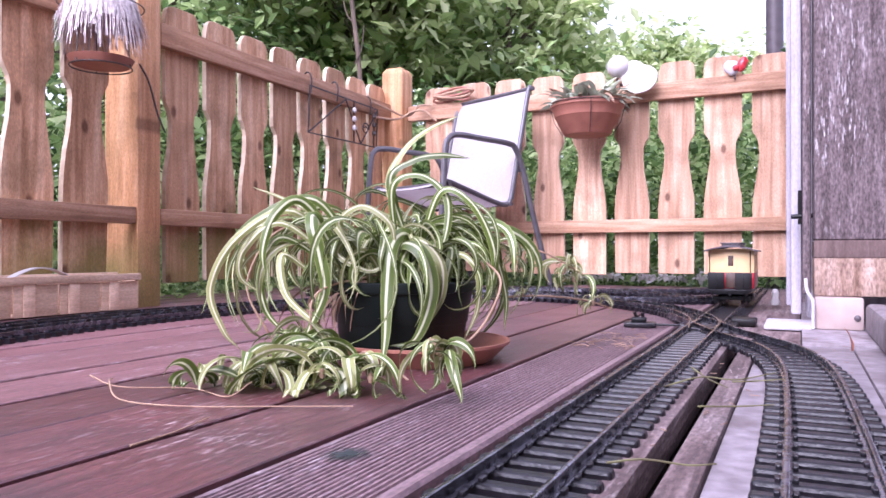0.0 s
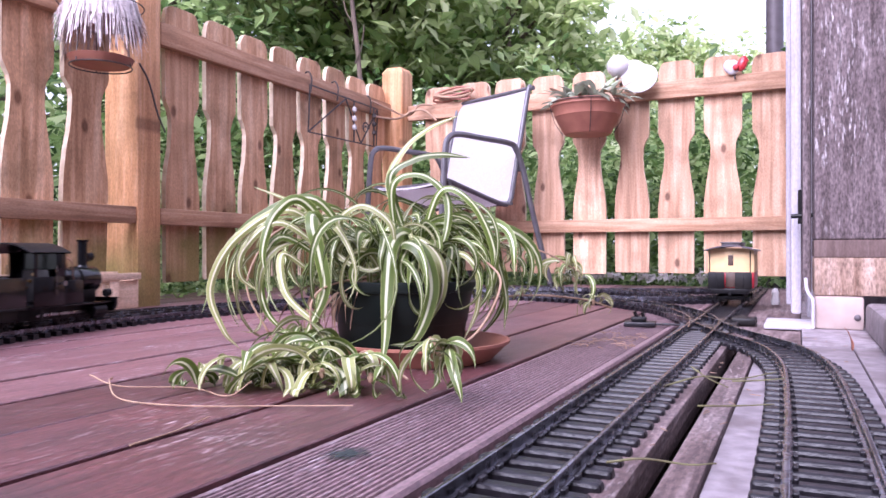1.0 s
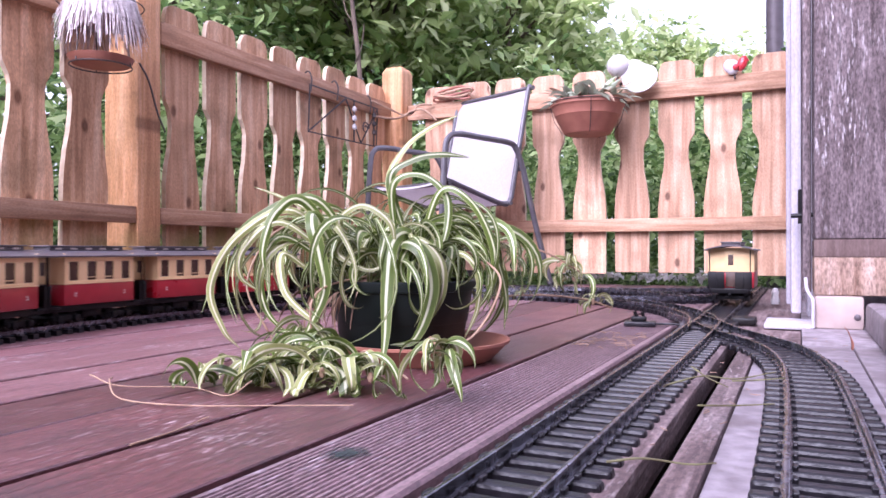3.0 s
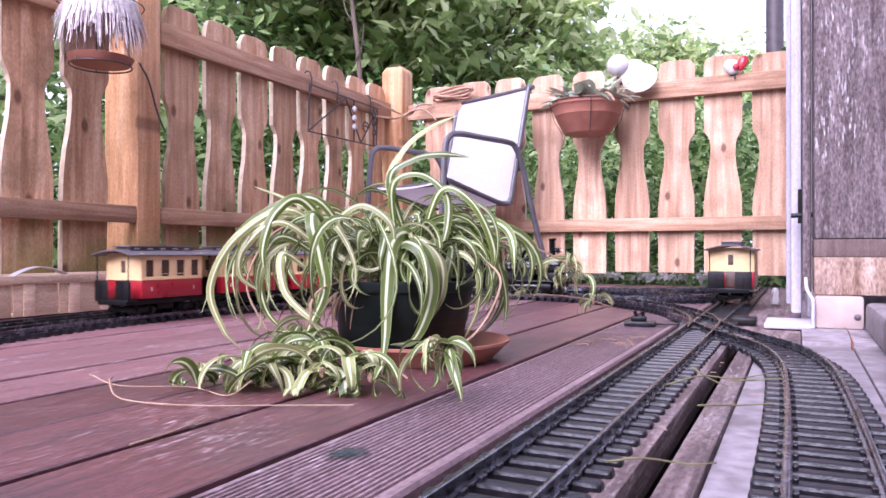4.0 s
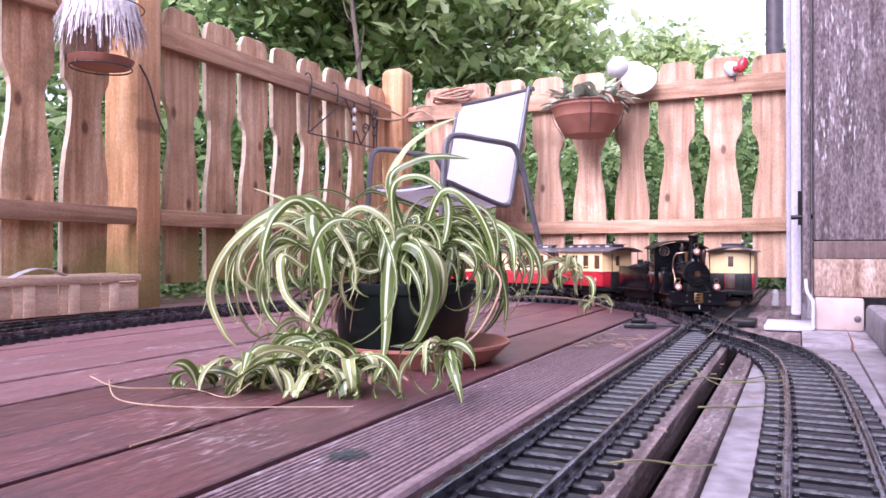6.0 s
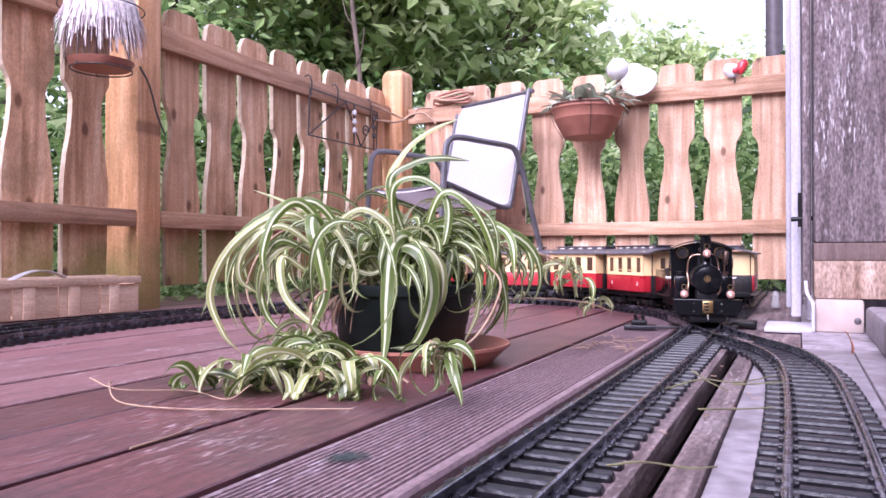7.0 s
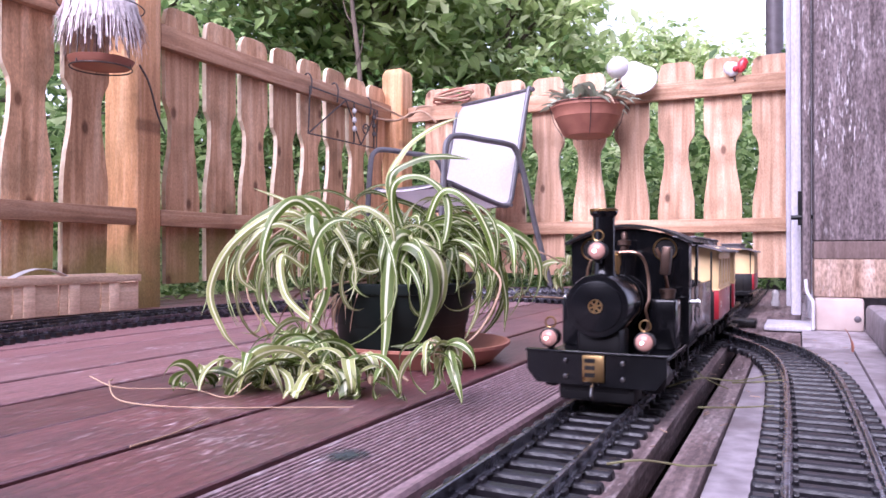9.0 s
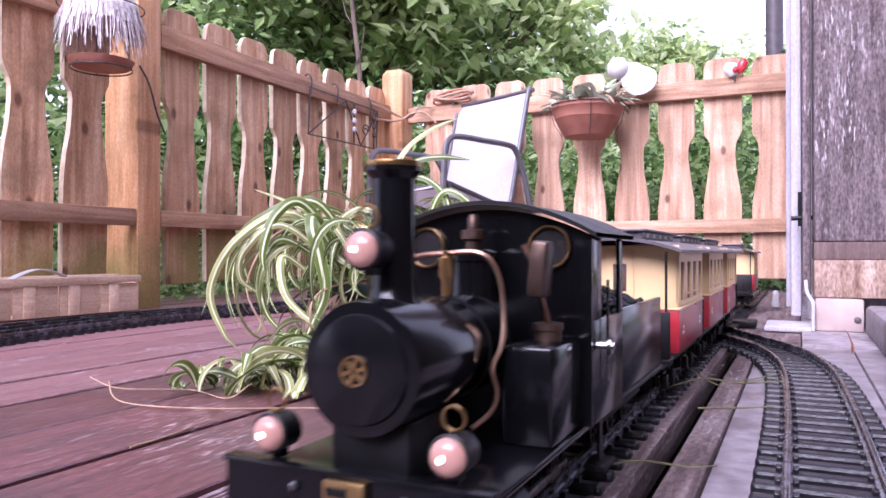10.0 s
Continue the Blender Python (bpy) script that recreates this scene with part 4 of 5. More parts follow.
engine = locomotive()
coal_tender = tender()
C0 = "cream and crimson model coach with dark roof in the train"
coaches = [coach(C0)]
for _ in range(3):
    before = list(coaches[0].children_recursive)
    c_new = copy_thing(coaches[0], pose(0, 0, 0))
    for old, y, r in [(o, y, r) for o, p, y, r in TURNING if p == coaches[0]]:
        twin = next(ch for ch in c_new.children if ch.data == old.data and abs(ch.matrix_basis.translation.y - y) < 1e-5)
        TURNING.append((twin, c_new, y, r))
    coaches.append(c_new)
parked = copy_thing(coaches[0], pose(-.141, 1.910, 0))
tagged(parked, "cream and crimson model coach parked on the siding")


# ---- spider plant in its pot ----
PX, PY = -.461, .8315
saucer = tagged(part("plant_saucer", turned(bmesh.new(), [(.088, .001), (.094, .001), (.112, .019), (.117, .0225), (.1175, .026), (.114, .026), (.108, .020), (.092, .006), (.004, .005)], 56, pose(PX + .020, PY + .0095, 0), close=False),
                     TERRACOTTA), "round terracotta-coloured saucer on the deck under the pot", "saucer")
pot = tagged(part("flower_pot", turned(bmesh.new(), [(.004, .0062), (.074, .0062), (.077, .010), (.0835, .048), (.0842, .049), (.0850, .050), (.0910, .088), (.0955, .0885), (.0962, .090), (.0962, .100), (.094, .1015), (.0915, .100), (.088, .080)], 64, pose(PX, PY, 0), close=False),
                  POT_BLACK), "round dark green-black plastic flower pot with a rolled rim", "flower pot")
part("soil", turned(bmesh.new(), [(.089, .0865), (.05, .092), (.004, .094)], 32, pose(PX, PY, 0), close=False), SOIL, pot, "dark potting soil")


def blade(start, bearing, length, width, lift, fall, sway=0.0, twist=0.0, power=1.2, seg=14, floor=None, flatten=0.0):
    """A narrow arching leaf with a folded midrib: it leaves at lift degrees and bends over to fall degrees."""
    b = bmesh.new()
    uv = b.loops.layers.uv.new("uv")
    p = Vector(start)
    rows, ang, step = [], radians(bearing), length / seg
    for i in range(seg + 1):
        t = i / seg
        el = radians(lift + (fall - lift) * t ** power)
        az = ang + radians(sway) * t * t
        d = Vector((math.cos(az) * math.cos(el), math.sin(az) * math.cos(el), math.sin(el)))
        if i:
            p = p + d * step
        if floor is not None and p.z < floor:
            p.z = floor + .003 * (1 + math.sin(i + 9 * ang))
            d = Vector((math.cos(az), math.sin(az), .12 * math.sin(2.0 * i)))
            d.normalize()
        side = Vector((-math.sin(az), math.cos(az), 0))
        tw = radians(twist) * t
        nor = d.cross(side)
        side = side * math.cos(tw) + nor * math.sin(tw)
        nor = d.cross(side)
        w = width * (min(1, .45 + 2.6 * t) if t < .25 else 1) * (1 - max(0, (t - .45) / .55) ** 1.7) + .0004
        fold = .18 * w * (1 - .6 * t)
        rows.append([b.verts.new(p + side * (u * w / 2) + nor * (fold * (abs(u) - .5))) for u in (-1, -.5, 0, .5, 1)])
    for i, (r, q) in enumerate(zip(rows, rows[1:])):
        for k in range(4):
            fa = b.faces.new((r[k], r[k + 1], q[k + 1], q[k]))
            for lp, (uu, vv) in zip(fa.loops, ((k / 4, i / seg), ((k + 1) / 4, i / seg), ((k + 1) / 4, (i + 1) / seg), (k / 4, (i + 1) / seg))):
                lp[uv].uv = (uu, vv)
            fa.smooth = True
    me = bpy.data.meshes.new("leaf")
    b.to_mesh(me)
    b.free()
    return me


plant = thing("spider_plant", "bushy variegated green and white spider plant with trailing plantlets", "potted plant", at=pose(PX, PY, .092))
rnd = random.Random(11)
FRONT, RIGHT = -63, 27


def off_bearing(a, c):
    return abs((a - c + 180) % 360 - 180)


CROWNS = ((-.060, .000), (-.010, .018), (.035, -.005), (-.020, -.030))


def seen(u, w, d):
    """A place by its reach to the right, height over the deck, and reach forward of the pot's middle."""
    return Vector((.900 * u + .435 * d, .435 * u - .900 * d, w - .092))


for k in range(215):
    ring = rnd.random()
    cu, cd = CROWNS[k % 4]
    brg = rnd.uniform(0, 360)
    r0 = .030 * math.sqrt(rnd.random())
    start = seen(cu, .096 + rnd.uniform(0, .022), cd) + Vector((r0 * math.cos(radians(brg)), r0 * math.sin(radians(brg)), 0))
    go = brg + rnd.uniform(-40, 40)
    if ring < .36:      # short inner arch
        args = dict(length=rnd.uniform(.16, .27), lift=rnd.uniform(70, 108), fall=rnd.uniform(-200, -60), power=rnd.uniform(1.0, 1.8))
    elif ring < .86:    # full arch that curls in again at its tip
        args = dict(length=rnd.uniform(.24, .36), lift=rnd.uniform(66, 98), fall=rnd.uniform(-215, -115), power=rnd.uniform(.95, 1.5))
    else:               # low, hanging over the pot's side
        args = dict(length=rnd.uniform(.12, .22), lift=rnd.uniform(35, 65), fall=rnd.uniform(-170, -90), power=rnd.uniform(.7, 1.0))
    if off_bearing(go, FRONT) < 62 and rnd.random() < .92:
        args["length"] *= .56
    if off_bearing(go, RIGHT) < 55:
        args["length"] *= .80
    me = blade(start, go, width=rnd.choice((.004, .0055, .007, .009, .0125)) * rnd.uniform(.9, 1.15), sway=rnd.uniform(-150, 150), twist=rnd.uniform(-150, 150), seg=20, floor=-.088, **args)
    part("leaf", me, BLADE if rnd.random() < .84 else BLADE_PALE, plant)


def strap(width, *places, pale=False, turn=0.0):
    """A long leaf drawn through a few places (reach right, height, reach forward), folded along its midrib."""
    line = [Vector(p) for p in curve_points([seen(*q) for q in places], 8)]
    b = bmesh.new()
    uv = b.loops.layers.uv.new("uv")
    rows, n = [], len(line) - 1
    for i, p in enumerate(line):
        t = i / n
        d = (line[min(i + 1, n)] - line[max(i - 1, 0)]).normalized()
        face = Vector((.435, -.90, .45)).normalized()
        side = d.cross(face)
        side = side.normalized() if side.length > .15 else d.orthogonal().normalized()
        tw = radians(turn * t + 25 * math.sin(5 * t + 40 * width * len(places)))
        nor = d.cross(side)
        side = side * math.cos(tw) + nor * math.sin(tw)
        nor = d.cross(side)
        w = width * min(1, .5 + 2.2 * t) * (1 - max(0, (t - .5) / .5) ** 2.0) + .0005
        rows.append([b.verts.new(p + side * (u * w / 2) + nor * (.2 * w * (abs(u) - .5))) for u in (-1, -.5, 0, .5, 1)])
    for i, (r, q) in enumerate(zip(rows, rows[1:])):
        for k in range(4):
            fa = b.faces.new((r[k], r[k + 1], q[k + 1], q[k]))
            for lp, (uu, vv) in zip(fa.loops, ((k / 4, i / n), ((k + 1) / 4, i / n), ((k + 1) / 4, (i + 1) / n), (k / 4, (i + 1) / n))):
                lp[uv].uv = (uu, vv)
            fa.smooth = True
    me = bpy.data.meshes.new("leaf")
    b.to_mesh(me)
    b.free()
    part("leaf", me, BLADE_PALE if pale else BLADE, plant)


# the longest and boldest leaves: the wide arches to one side, the straps before the pot, the upright tuft
strap(0.0095, (-0.066, 0.113, 0), (-0.135, 0.189, 0.02), (-0.204, 0.156, 0.03), (-0.238, 0.093, 0.03), (-0.222, 0.04, 0.03), (-0.204, 0.015, 0.02), pale=True)
strap(0.011, (-0.052, 0.12, 0), (-0.107, 0.203, 0.02), (-0.178, 0.182, 0.02), (-0.228, 0.131, 0.01), (-0.259, 0.058, 0))
strap(0.0085, (-0.071, 0.114, 0.02), (-0.143, 0.173, 0.05), (-0.187, 0.142, 0.06), (-0.192, 0.108, 0.06), (-0.169, 0.087, 0.05), pale=True)
strap(0.0095, (-0.081, 0.113, 0), (-0.145, 0.156, 0.04), (-0.169, 0.114, 0.05), (-0.161, 0.067, 0.06), (-0.131, 0.033, 0.06))
strap(0.0155, (-0.07, 0.114, 0.03), (-0.1, 0.178, 0.06), (-0.101, 0.169, 0.085), (-0.091, 0.132, 0.09), (-0.086, 0.089, 0.09), (-0.107, 0.039, 0.085), (-0.104, 0.008, 0.08))
strap(0.0165, (0.025, 0.121, 0.02), (0.01, 0.159, 0.05), (-0.007, 0.145, 0.085), (-0.012, 0.09, 0.1), (-0.013, 0.039, 0.11), (-0.018, -0.004, 0.12))
strap(0.0175, (-0.005, 0.121, 0.04), (0.007, 0.147, 0.08), (0.03, 0.135, 0.1), (0.04, 0.09, 0.105), (0.021, 0.037, 0.1), (-0.009, 0.028, 0.09))
strap(0.0125, (-0.013, 0.121, 0.03), (0.02, 0.152, 0.07), (0.049, 0.129, 0.09), (0.052, 0.089, 0.09), (0.036, 0.052, 0.085), pale=True)
strap(0.011, (0.021, 0.135, 0), (0.05, 0.213, 0.03), (0.089, 0.198, 0.04), (0.116, 0.142, 0.04), (0.113, 0.093, 0.03), (0.092, 0.057, 0.02))
strap(0.01, (0.021, 0.128, 0), (0.072, 0.179, 0), (0.115, 0.142, 0), (0.135, 0.083, -0.01), (0.133, 0.035, -0.01))
strap(0.0095, (0.013, 0.142, -0.02), (-0.018, 0.224, -0.02), (0.001, 0.274, -0.03), (0.035, 0.304, -0.04), (0.075, 0.323, -0.05), pale=True)
strap(0.012, (0.007, 0.15, 0), (-0.015, 0.23, 0), (0.014, 0.256, 0), (0.05, 0.263, 0), (0.088, 0.259, 0))
strap(0.011, (-0.008, 0.15, 0), (-0.011, 0.222, 0.01), (0.025, 0.235, 0.02), (0.058, 0.206, 0.03), (0.055, 0.153, 0.04), (0.033, 0.121, 0.04))
strap(0.01, (-0.05, 0.142, 0.02), (-0.074, 0.173, 0.05), (-0.044, 0.193, 0.07), (-0.01, 0.172, 0.08), (-0.003, 0.135, 0.08), pale=True)
strap(0.0045, (-0.066, 0.142, 0), (-0.121, 0.19, 0), (-0.154, 0.207, 0), (-0.191, 0.221, 0), pale=True)
strap(0.012, (-0.066, 0.12, 0), (-0.119, 0.199, 0.03), (-0.15, 0.187, 0.05), (-0.165, 0.142, 0.06), (-0.161, 0.101, 0.06))
strap(0.009, (-0.107, 0.107, 0.02), (-0.143, 0.135, 0.05), (-0.135, 0.088, 0.07), (-0.096, 0.052, 0.08), (-0.08, 0.035, 0.08), pale=True)
strap(0.0085, (-0.042, 0.121, 0.02), (-0.059, 0.152, 0.06), (-0.071, 0.135, 0.08), (-0.035, 0.116, 0.09), (-0.009, 0.125, 0.09), pale=True)
strap(0.0105, (0.043, 0.128, 0), (0.064, 0.142, 0.04), (0.057, 0.101, 0.06), (0.045, 0.053, 0.06))
strap(0.008, (0.05, 0.121, 0.02), (0.075, 0.135, 0.04), (0.095, 0.114, 0.05), (0.096, 0.07, 0.05), (0.08, 0.032, 0.05), pale=True)
# withered leaves hanging round the rim
for k in range(34):
    brg = rnd.uniform(110, 262)
    part("dry_leaf", blade((.075 * math.cos(radians(brg)), .075 * math.sin(radians(brg)), .002), brg + rnd.uniform(-50, 50), rnd.uniform(.06, .13), rnd.uniform(.003, .006), rnd.uniform(10, 45), rnd.uniform(-110, -70), rnd.uniform(-60, 60), rnd.uniform(-160, 160), .7, 10, -.088), WITHERED if k % 3 else STRAW, plant, "withered straw-brown leaf")


for k in range(26):
    brg = rnd.uniform(-130, 10)
    part("dry_leaf", blade((.03 * math.cos(radians(brg)) - .02, .03 * math.sin(radians(brg)), .004), brg + rnd.uniform(-70, 70), rnd.uniform(.05, .09), rnd.uniform(.002, .004), rnd.uniform(10, 60), rnd.uniform(-60, -10), rnd.uniform(-60, 60), rnd.uniform(-160, 160), .7, 8, -.01), WITHERED, plant, "withered straw-brown leaf")


def plantlet(x, y, z, n, size, lean=0.0, floor=.0035, pale=.3):
    """A young rosette at the end of a runner."""
    core = part("plantlet", turned(bmesh.new(), [(.002, -.004), (.0035, 0), (.002, .005)], 8), STRAW, plant, "trailing young rosette", at=pose(x - PX, y - PY, z - .092))
    for j in range(n):
        brg = 360 * j / n + rnd.uniform(-40, 40)
        ln = size * rnd.uniform(.5, 1.35)
        me = blade((rnd.uniform(-.012, .012), rnd.uniform(-.012, .012), rnd.uniform(-.004, .01)), brg, ln, rnd.uniform(.06, .115) * min(.14, size + .03), rnd.uniform(5, 85) + lean, rnd.uniform(-190, -50) + lean, rnd.uniform(-140, 140), rnd.uniform(-140, 140), rnd.uniform(.6, 1.4), 16, floor - z)
        part("leaf", me, BLADE_PALE if rnd.random() < pale else BLADE, core)
    return core


def runner(points, r=.0014):
    b = bmesh.new()
    tube(b, curve_points([(x - PX, y - PY, z - .092) for x, y, z in points], 8), r, 6)
    return part("runner", b, STRAW, plant, "pale runner stalk")


# heap of plantlets on the boards before the pot
for x, y, z, n, s in ((-.516, .670, .022, 8, .085), (-.501, .630, .020, 8, .09), (-.471, .600, .016, 9, .10), (-.446, .620, .026, 9, .10), (-.421, .598, .018, 9, .095),
                      (-.396, .610, .018, 8, .09), (-.501, .575, .014, 8, .09), (-.536, .715, .035, 7, .08), (-.535, .555, .010, 7, .085), (-.371, .607, .016, 8, .08), (-.460, .655, .040, 8, .09)):
    plantlet(x, y, z, n, s)
plantlet(-.290, .592, .048, 22, .062, -15)
runner([(-.50, .82, .115), (-.585, .76, .17), (-.62, .72, .10), (-.59, .735, .024)])
runner([(-.47, .79, .11), (-.50, .70, .09), (-.50, .69, .028)])
runner([(-.36, .86, .13), (-.312, .80, .10), (-.315, .72, .045), (-.340, .630, .040)])
runner([(-.335, .655, .016), (-.318, .625, .045), (-.305, .605, .058), (-.290, .592, .048)])
runner([(-.45, .685, .02), (-.42, .66, .028), (-.39, .640, .035), (-.345, .635, .012)])
# runners held out over the far boards
runner([(-.42, .88, .135), (-.38, .945, .150), (-.345, .985, .144), (-.315, 1.005, .132), (-.28, 1.045, .105)], .0013)
runner([(-.43, .93, .06), (-.40, 1.00, .070), (-.345, 1.055, .072), (-.29, 1.10, .064), (-.255, 1.115, .052)], .0015)
plantlet(-0.367, 0.974, .146, 12, .042, 0, .0035, .9)
plantlet(-0.352, 0.974, .128, 9, .04, 0, .0035, .9)
plantlet(-0.304, 1.029, .112, 14, .055, 0, .0035, .85)
plantlet(-0.292, 1.039, .098, 10, .05, 0, .0035, .85)
plantlet(-0.280, 1.101, .060, 12, .04, 0, .0035, .9)
plantlet(-0.372, 1.039, .076, 6, .028, 0, .0035, .9)


# ---- loose stalks, twigs and leaf litter ----
def stalk(name, label, points, r, material):
    return tagged(part(name, tube(bmesh.new(), curve_points(points, 8), r, 6, .6), material), label, "stalk", "litter on the boards")


stalk("dry_stalk", "long dry beige stalk lying on the deck", [(-.644, .54, .006), (-.60, .50, .012), (-.553, .473, .004), (-.482, .481, .003), (-.41, .515, .003), (-.351, .545, .003)], .0009, STRAW)
stalk("dry_stalk", "thin dry beige stalk lying on the deck", [(-.64, .51, .014), (-.58, .495, .010), (-.53, .535, .006), (-.48, .53, .003), (-.455, .535, .018)], .0008, STRAW)
stalk("dry_stalk", "thin dry beige stalk lying in the joint", [(-.419, .366, .003), (-.424, .41, .002), (-.433, .457, .003)], .0008, STRAW)
GREEN_STEM = plain("green_flower_stem", (.10, .16, .05), (.07, .11, .03), .7)
TWIG = plain("green_twig", (.17, .165, .07), (.10, .085, .04), .7, 0, 40, .1)
for pts in ([(-.115, .72, .010), (-.085, .755, .016), (-.055, .765, .014), (-.02, .80, .018)], [(-.10, .80, .018), (-.08, .77, .012), (-.06, .745, .009)], [(-.075, .64, .010), (-.045, .66, .009), (-.018, .675, .010)],
            [(-.105, .445, .010), (-.085, .455, .012), (-.06, .465, .009), (-.045, .475, .009)], [(-.06, .80, .006), (-.035, .78, .012), (-.012, .79, .014)]):
    stalk("twig", "thin green twig lying across the boards and joint", pts, .0009, TWIG)
rl = random.Random(3)
b = bmesh.new()
for _ in range(60):
    x, y = rl.uniform(-.30, -.21), rl.gauss(1.10, .06)
    a = rl.uniform(0, 6.28)
    ln = rl.uniform(.004, .022)
    tube(b, [(x, y, .003), (x + ln * .5 * math.cos(a), y + ln * .5 * math.sin(a), .0045), (x + ln * math.cos(a), y + ln * math.sin(a), .003)], .0006, 4)
for _ in range(55):
    x, y = rl.uniform(-.10, .06), rl.uniform(.4, 1.3)
    a = rl.uniform(0, 6.28)
    ln = rl.uniform(.003, .012)
    tube(b, [(x, y, .0055), (x + ln * math.cos(a), y + ln * math.sin(a), .0058)], .0004, 4)
tagged(part("leaf_litter", b, WITHERED), "dry bits of stalk scattered on the deck", "litter", kind="stuff")
b = bmesh.new()
me = blade((0, 0, 0), 150, .034, .012, 100, 50, 10, 40, 1.0, 10)
tagged(part("dry_leaf", me, TERRACOTTA, at=pose(.066, 1.15, .002)), "curled brown dry leaf standing beside the track", "leaf")
b = bmesh.new()
bmesh.ops.create_grid(b, x_segments=2, y_segments=2, size=1)
for v in b.verts:
    v.co = Vector((v.co.x * .036, v.co.y * .038, 0))
SMUDGE, ns_, ls_, bs_ = nodes_of("dark_green_oil_stain")
bs_.inputs["Base Color"].default_value, bs_.inputs["Roughness"].default_value = (.02, .032, .034, 1), .45
tc_, mp_, ln_, no_, ad_ = ns_.new("ShaderNodeTexCoord"), ns_.new("ShaderNodeMapping"), ns_.new("ShaderNodeVectorMath"), ns_.new("ShaderNodeTexNoise"), ns_.new("ShaderNodeMath")
mp_.inputs["Scale"].default_value = (28, 27, 1)
ln_.operation, ad_.operation = "LENGTH", "ADD"
no_.inputs["Scale"].default_value, no_.inputs["Detail"].default_value = 150, 6
ra_ = ramp_node(ns_, [(.62, (.85, .85, .85)), (1.05, (0, 0, 0))])
ls_.new(tc_.outputs["Object"], mp_.inputs[0])
ls_.new(tc_.outputs["Object"], no_.inputs["Vector"])
ls_.new(mp_.outputs[0], ln_.inputs[0])
ls_.new(ln_.outputs["Value"], ad_.inputs[0])
ls_.new(no_.outputs["Fac"], ad_.inputs[1])
ls_.new(ad_.outputs[0], ra_.inputs[0])
ls_.new(ra_.outputs[0], bs_.inputs["Alpha"])
tagged(part("oil_stain", b, SMUDGE, at=pose(-.275, .420, .0014)), "small dark oil stain on the grooved board", "stain")
fig = bmesh.new()
turned(fig, [(.009, .004), (.011, .012), (.008, .024), (.0095, .034), (.006, .042), (.002, .045)], 16, pose(-.052, 2.03, 0))
tagged(part("garden_ornament", fig, WHITE_GLAZE), "small white weathered ornament beside the siding", "ornament")

# ---- crate by the fence ----
crate = thing("wooden_crate", "pale thin wooden fruit crate with a white handle", "crate", at=pose(-1.59, 1.0, -.0105))
for z0_, z1_ in ((.004, .074),):
    for k in range(7):
        ya = -.42 + .112 * k
        part("side_slat", box(bmesh.new(), .056, .060, ya, ya + .106, z0_, z1_, .001), CRATE, crate)
        part("side_slat", box(bmesh.new(), -.024, -.020, ya, ya + .106, z0_, z1_, .001), CRATE, crate)
        part("upright", box(bmesh.new(), .0605, .0645, ya + .020, ya + .048, z0_, .076, .001), CRATE, crate)
part("top_rail", box(bmesh.new(), .0550, .0680, -.43, .365, .0765, .0935, .0015), CRATE, crate, "long top rail")
part("top_rail", box(bmesh.new(), -.028, -.016, -.43, .365, .0765, .0955, .0015), CRATE, crate, "long top rail")
part("bottom_board", box(bmesh.new(), -.019, .0555, -.42, .355, .003, .007, .001), CRATE, crate)
part("end_panel", box(bmesh.new(), -.020, .060, .358, .363, .004, .090, .001), CRATE, crate)
part("end_panel", box(bmesh.new(), -.020, .060, -.43, -.425, .004, .090, .001), CRATE, crate)
b = bmesh.new()
pts = [(0, y, .085 + .026 * math.sin(math.pi * (y - .03) / .16)) for y in np.linspace(.03, .19, 14)]
for p, q in zip(pts, pts[1:]):
    vs = [b.verts.new((sx * .012 + .03, w[1], w[2] + dz)) for w in (p, q) for sx in (-1, 1) for dz in (0, .002)]
    for f4 in ((0, 1, 3, 2), (4, 6, 7, 5), (0, 4, 5, 1), (2, 3, 7, 6), (1, 5, 7, 3), (0, 2, 6, 4)):
        b.faces.new([vs[i] for i in f4])
bmesh.ops.remove_doubles(b, verts=b.verts, dist=1e-5)
part("handle", b, WHITE_GLAZE, crate, "white plastic band handle")

# ---- garden chair ----
chair = thing("garden_chair", "white sling garden chair with dark grey metal frame", "chair", at=Matrix.Translation((-1.085, 2.300, 0)) @ Matrix(((-.911, -.412, 0, 0), (.412, -.911, 0, 0), (0, 0, 1, 0), (0, 0, 0, 1))))


def flat_tube(points, w=.011, n=8):
    return tube(bmesh.new(), curve_points(points, 8), w, n)


for x in (0, .455):
    part("arm_frame", flat_tube([(x, .055, 0), (x, .035, .30), (x, .022, .48), (x, .004, .532), (x, -.045, .548), (x, -.16, .545), (x, -.285, .540), (x, -.325, .520), (x, -.365, .44), (x, -.42, .27), (x, -.52, .0)]), CHAIR_METAL, chair, "bent grey tube arm with legs")
    xi = x + (.022 if x == 0 else -.022)
    part("sling_rail", flat_tube([(xi, .02, .372), (xi, -.005, .385), (xi, -.10, .360), (xi, -.27, .315), (xi, -.315, .330), (xi, -.335, .40), (xi, -.375, .58), (xi, -.415, .755), (xi, -.425, .772)], .0095), CHAIR_METAL, chair, "grey side rail of the sling")
    part("foot", turned(bmesh.new(), [(.015, 0), (.015, .012), (.012, .016)], 12, pose(x, .055, 0)), BLACK_MATT, chair)
    part("foot", turned(bmesh.new(), [(.015, 0), (.015, .012), (.012, .016)], 12, pose(x, -.52, 0)), BLACK_MATT, chair)
for y, z in ((.0, .375), (-.30, .318), (-.42, .765), (-.365, .45)):
    part("cross_tube", tube(bmesh.new(), [(.0, y, z), (.455, y, z)], .009, 8), CHAIR_METAL, chair)
b = bmesh.new()
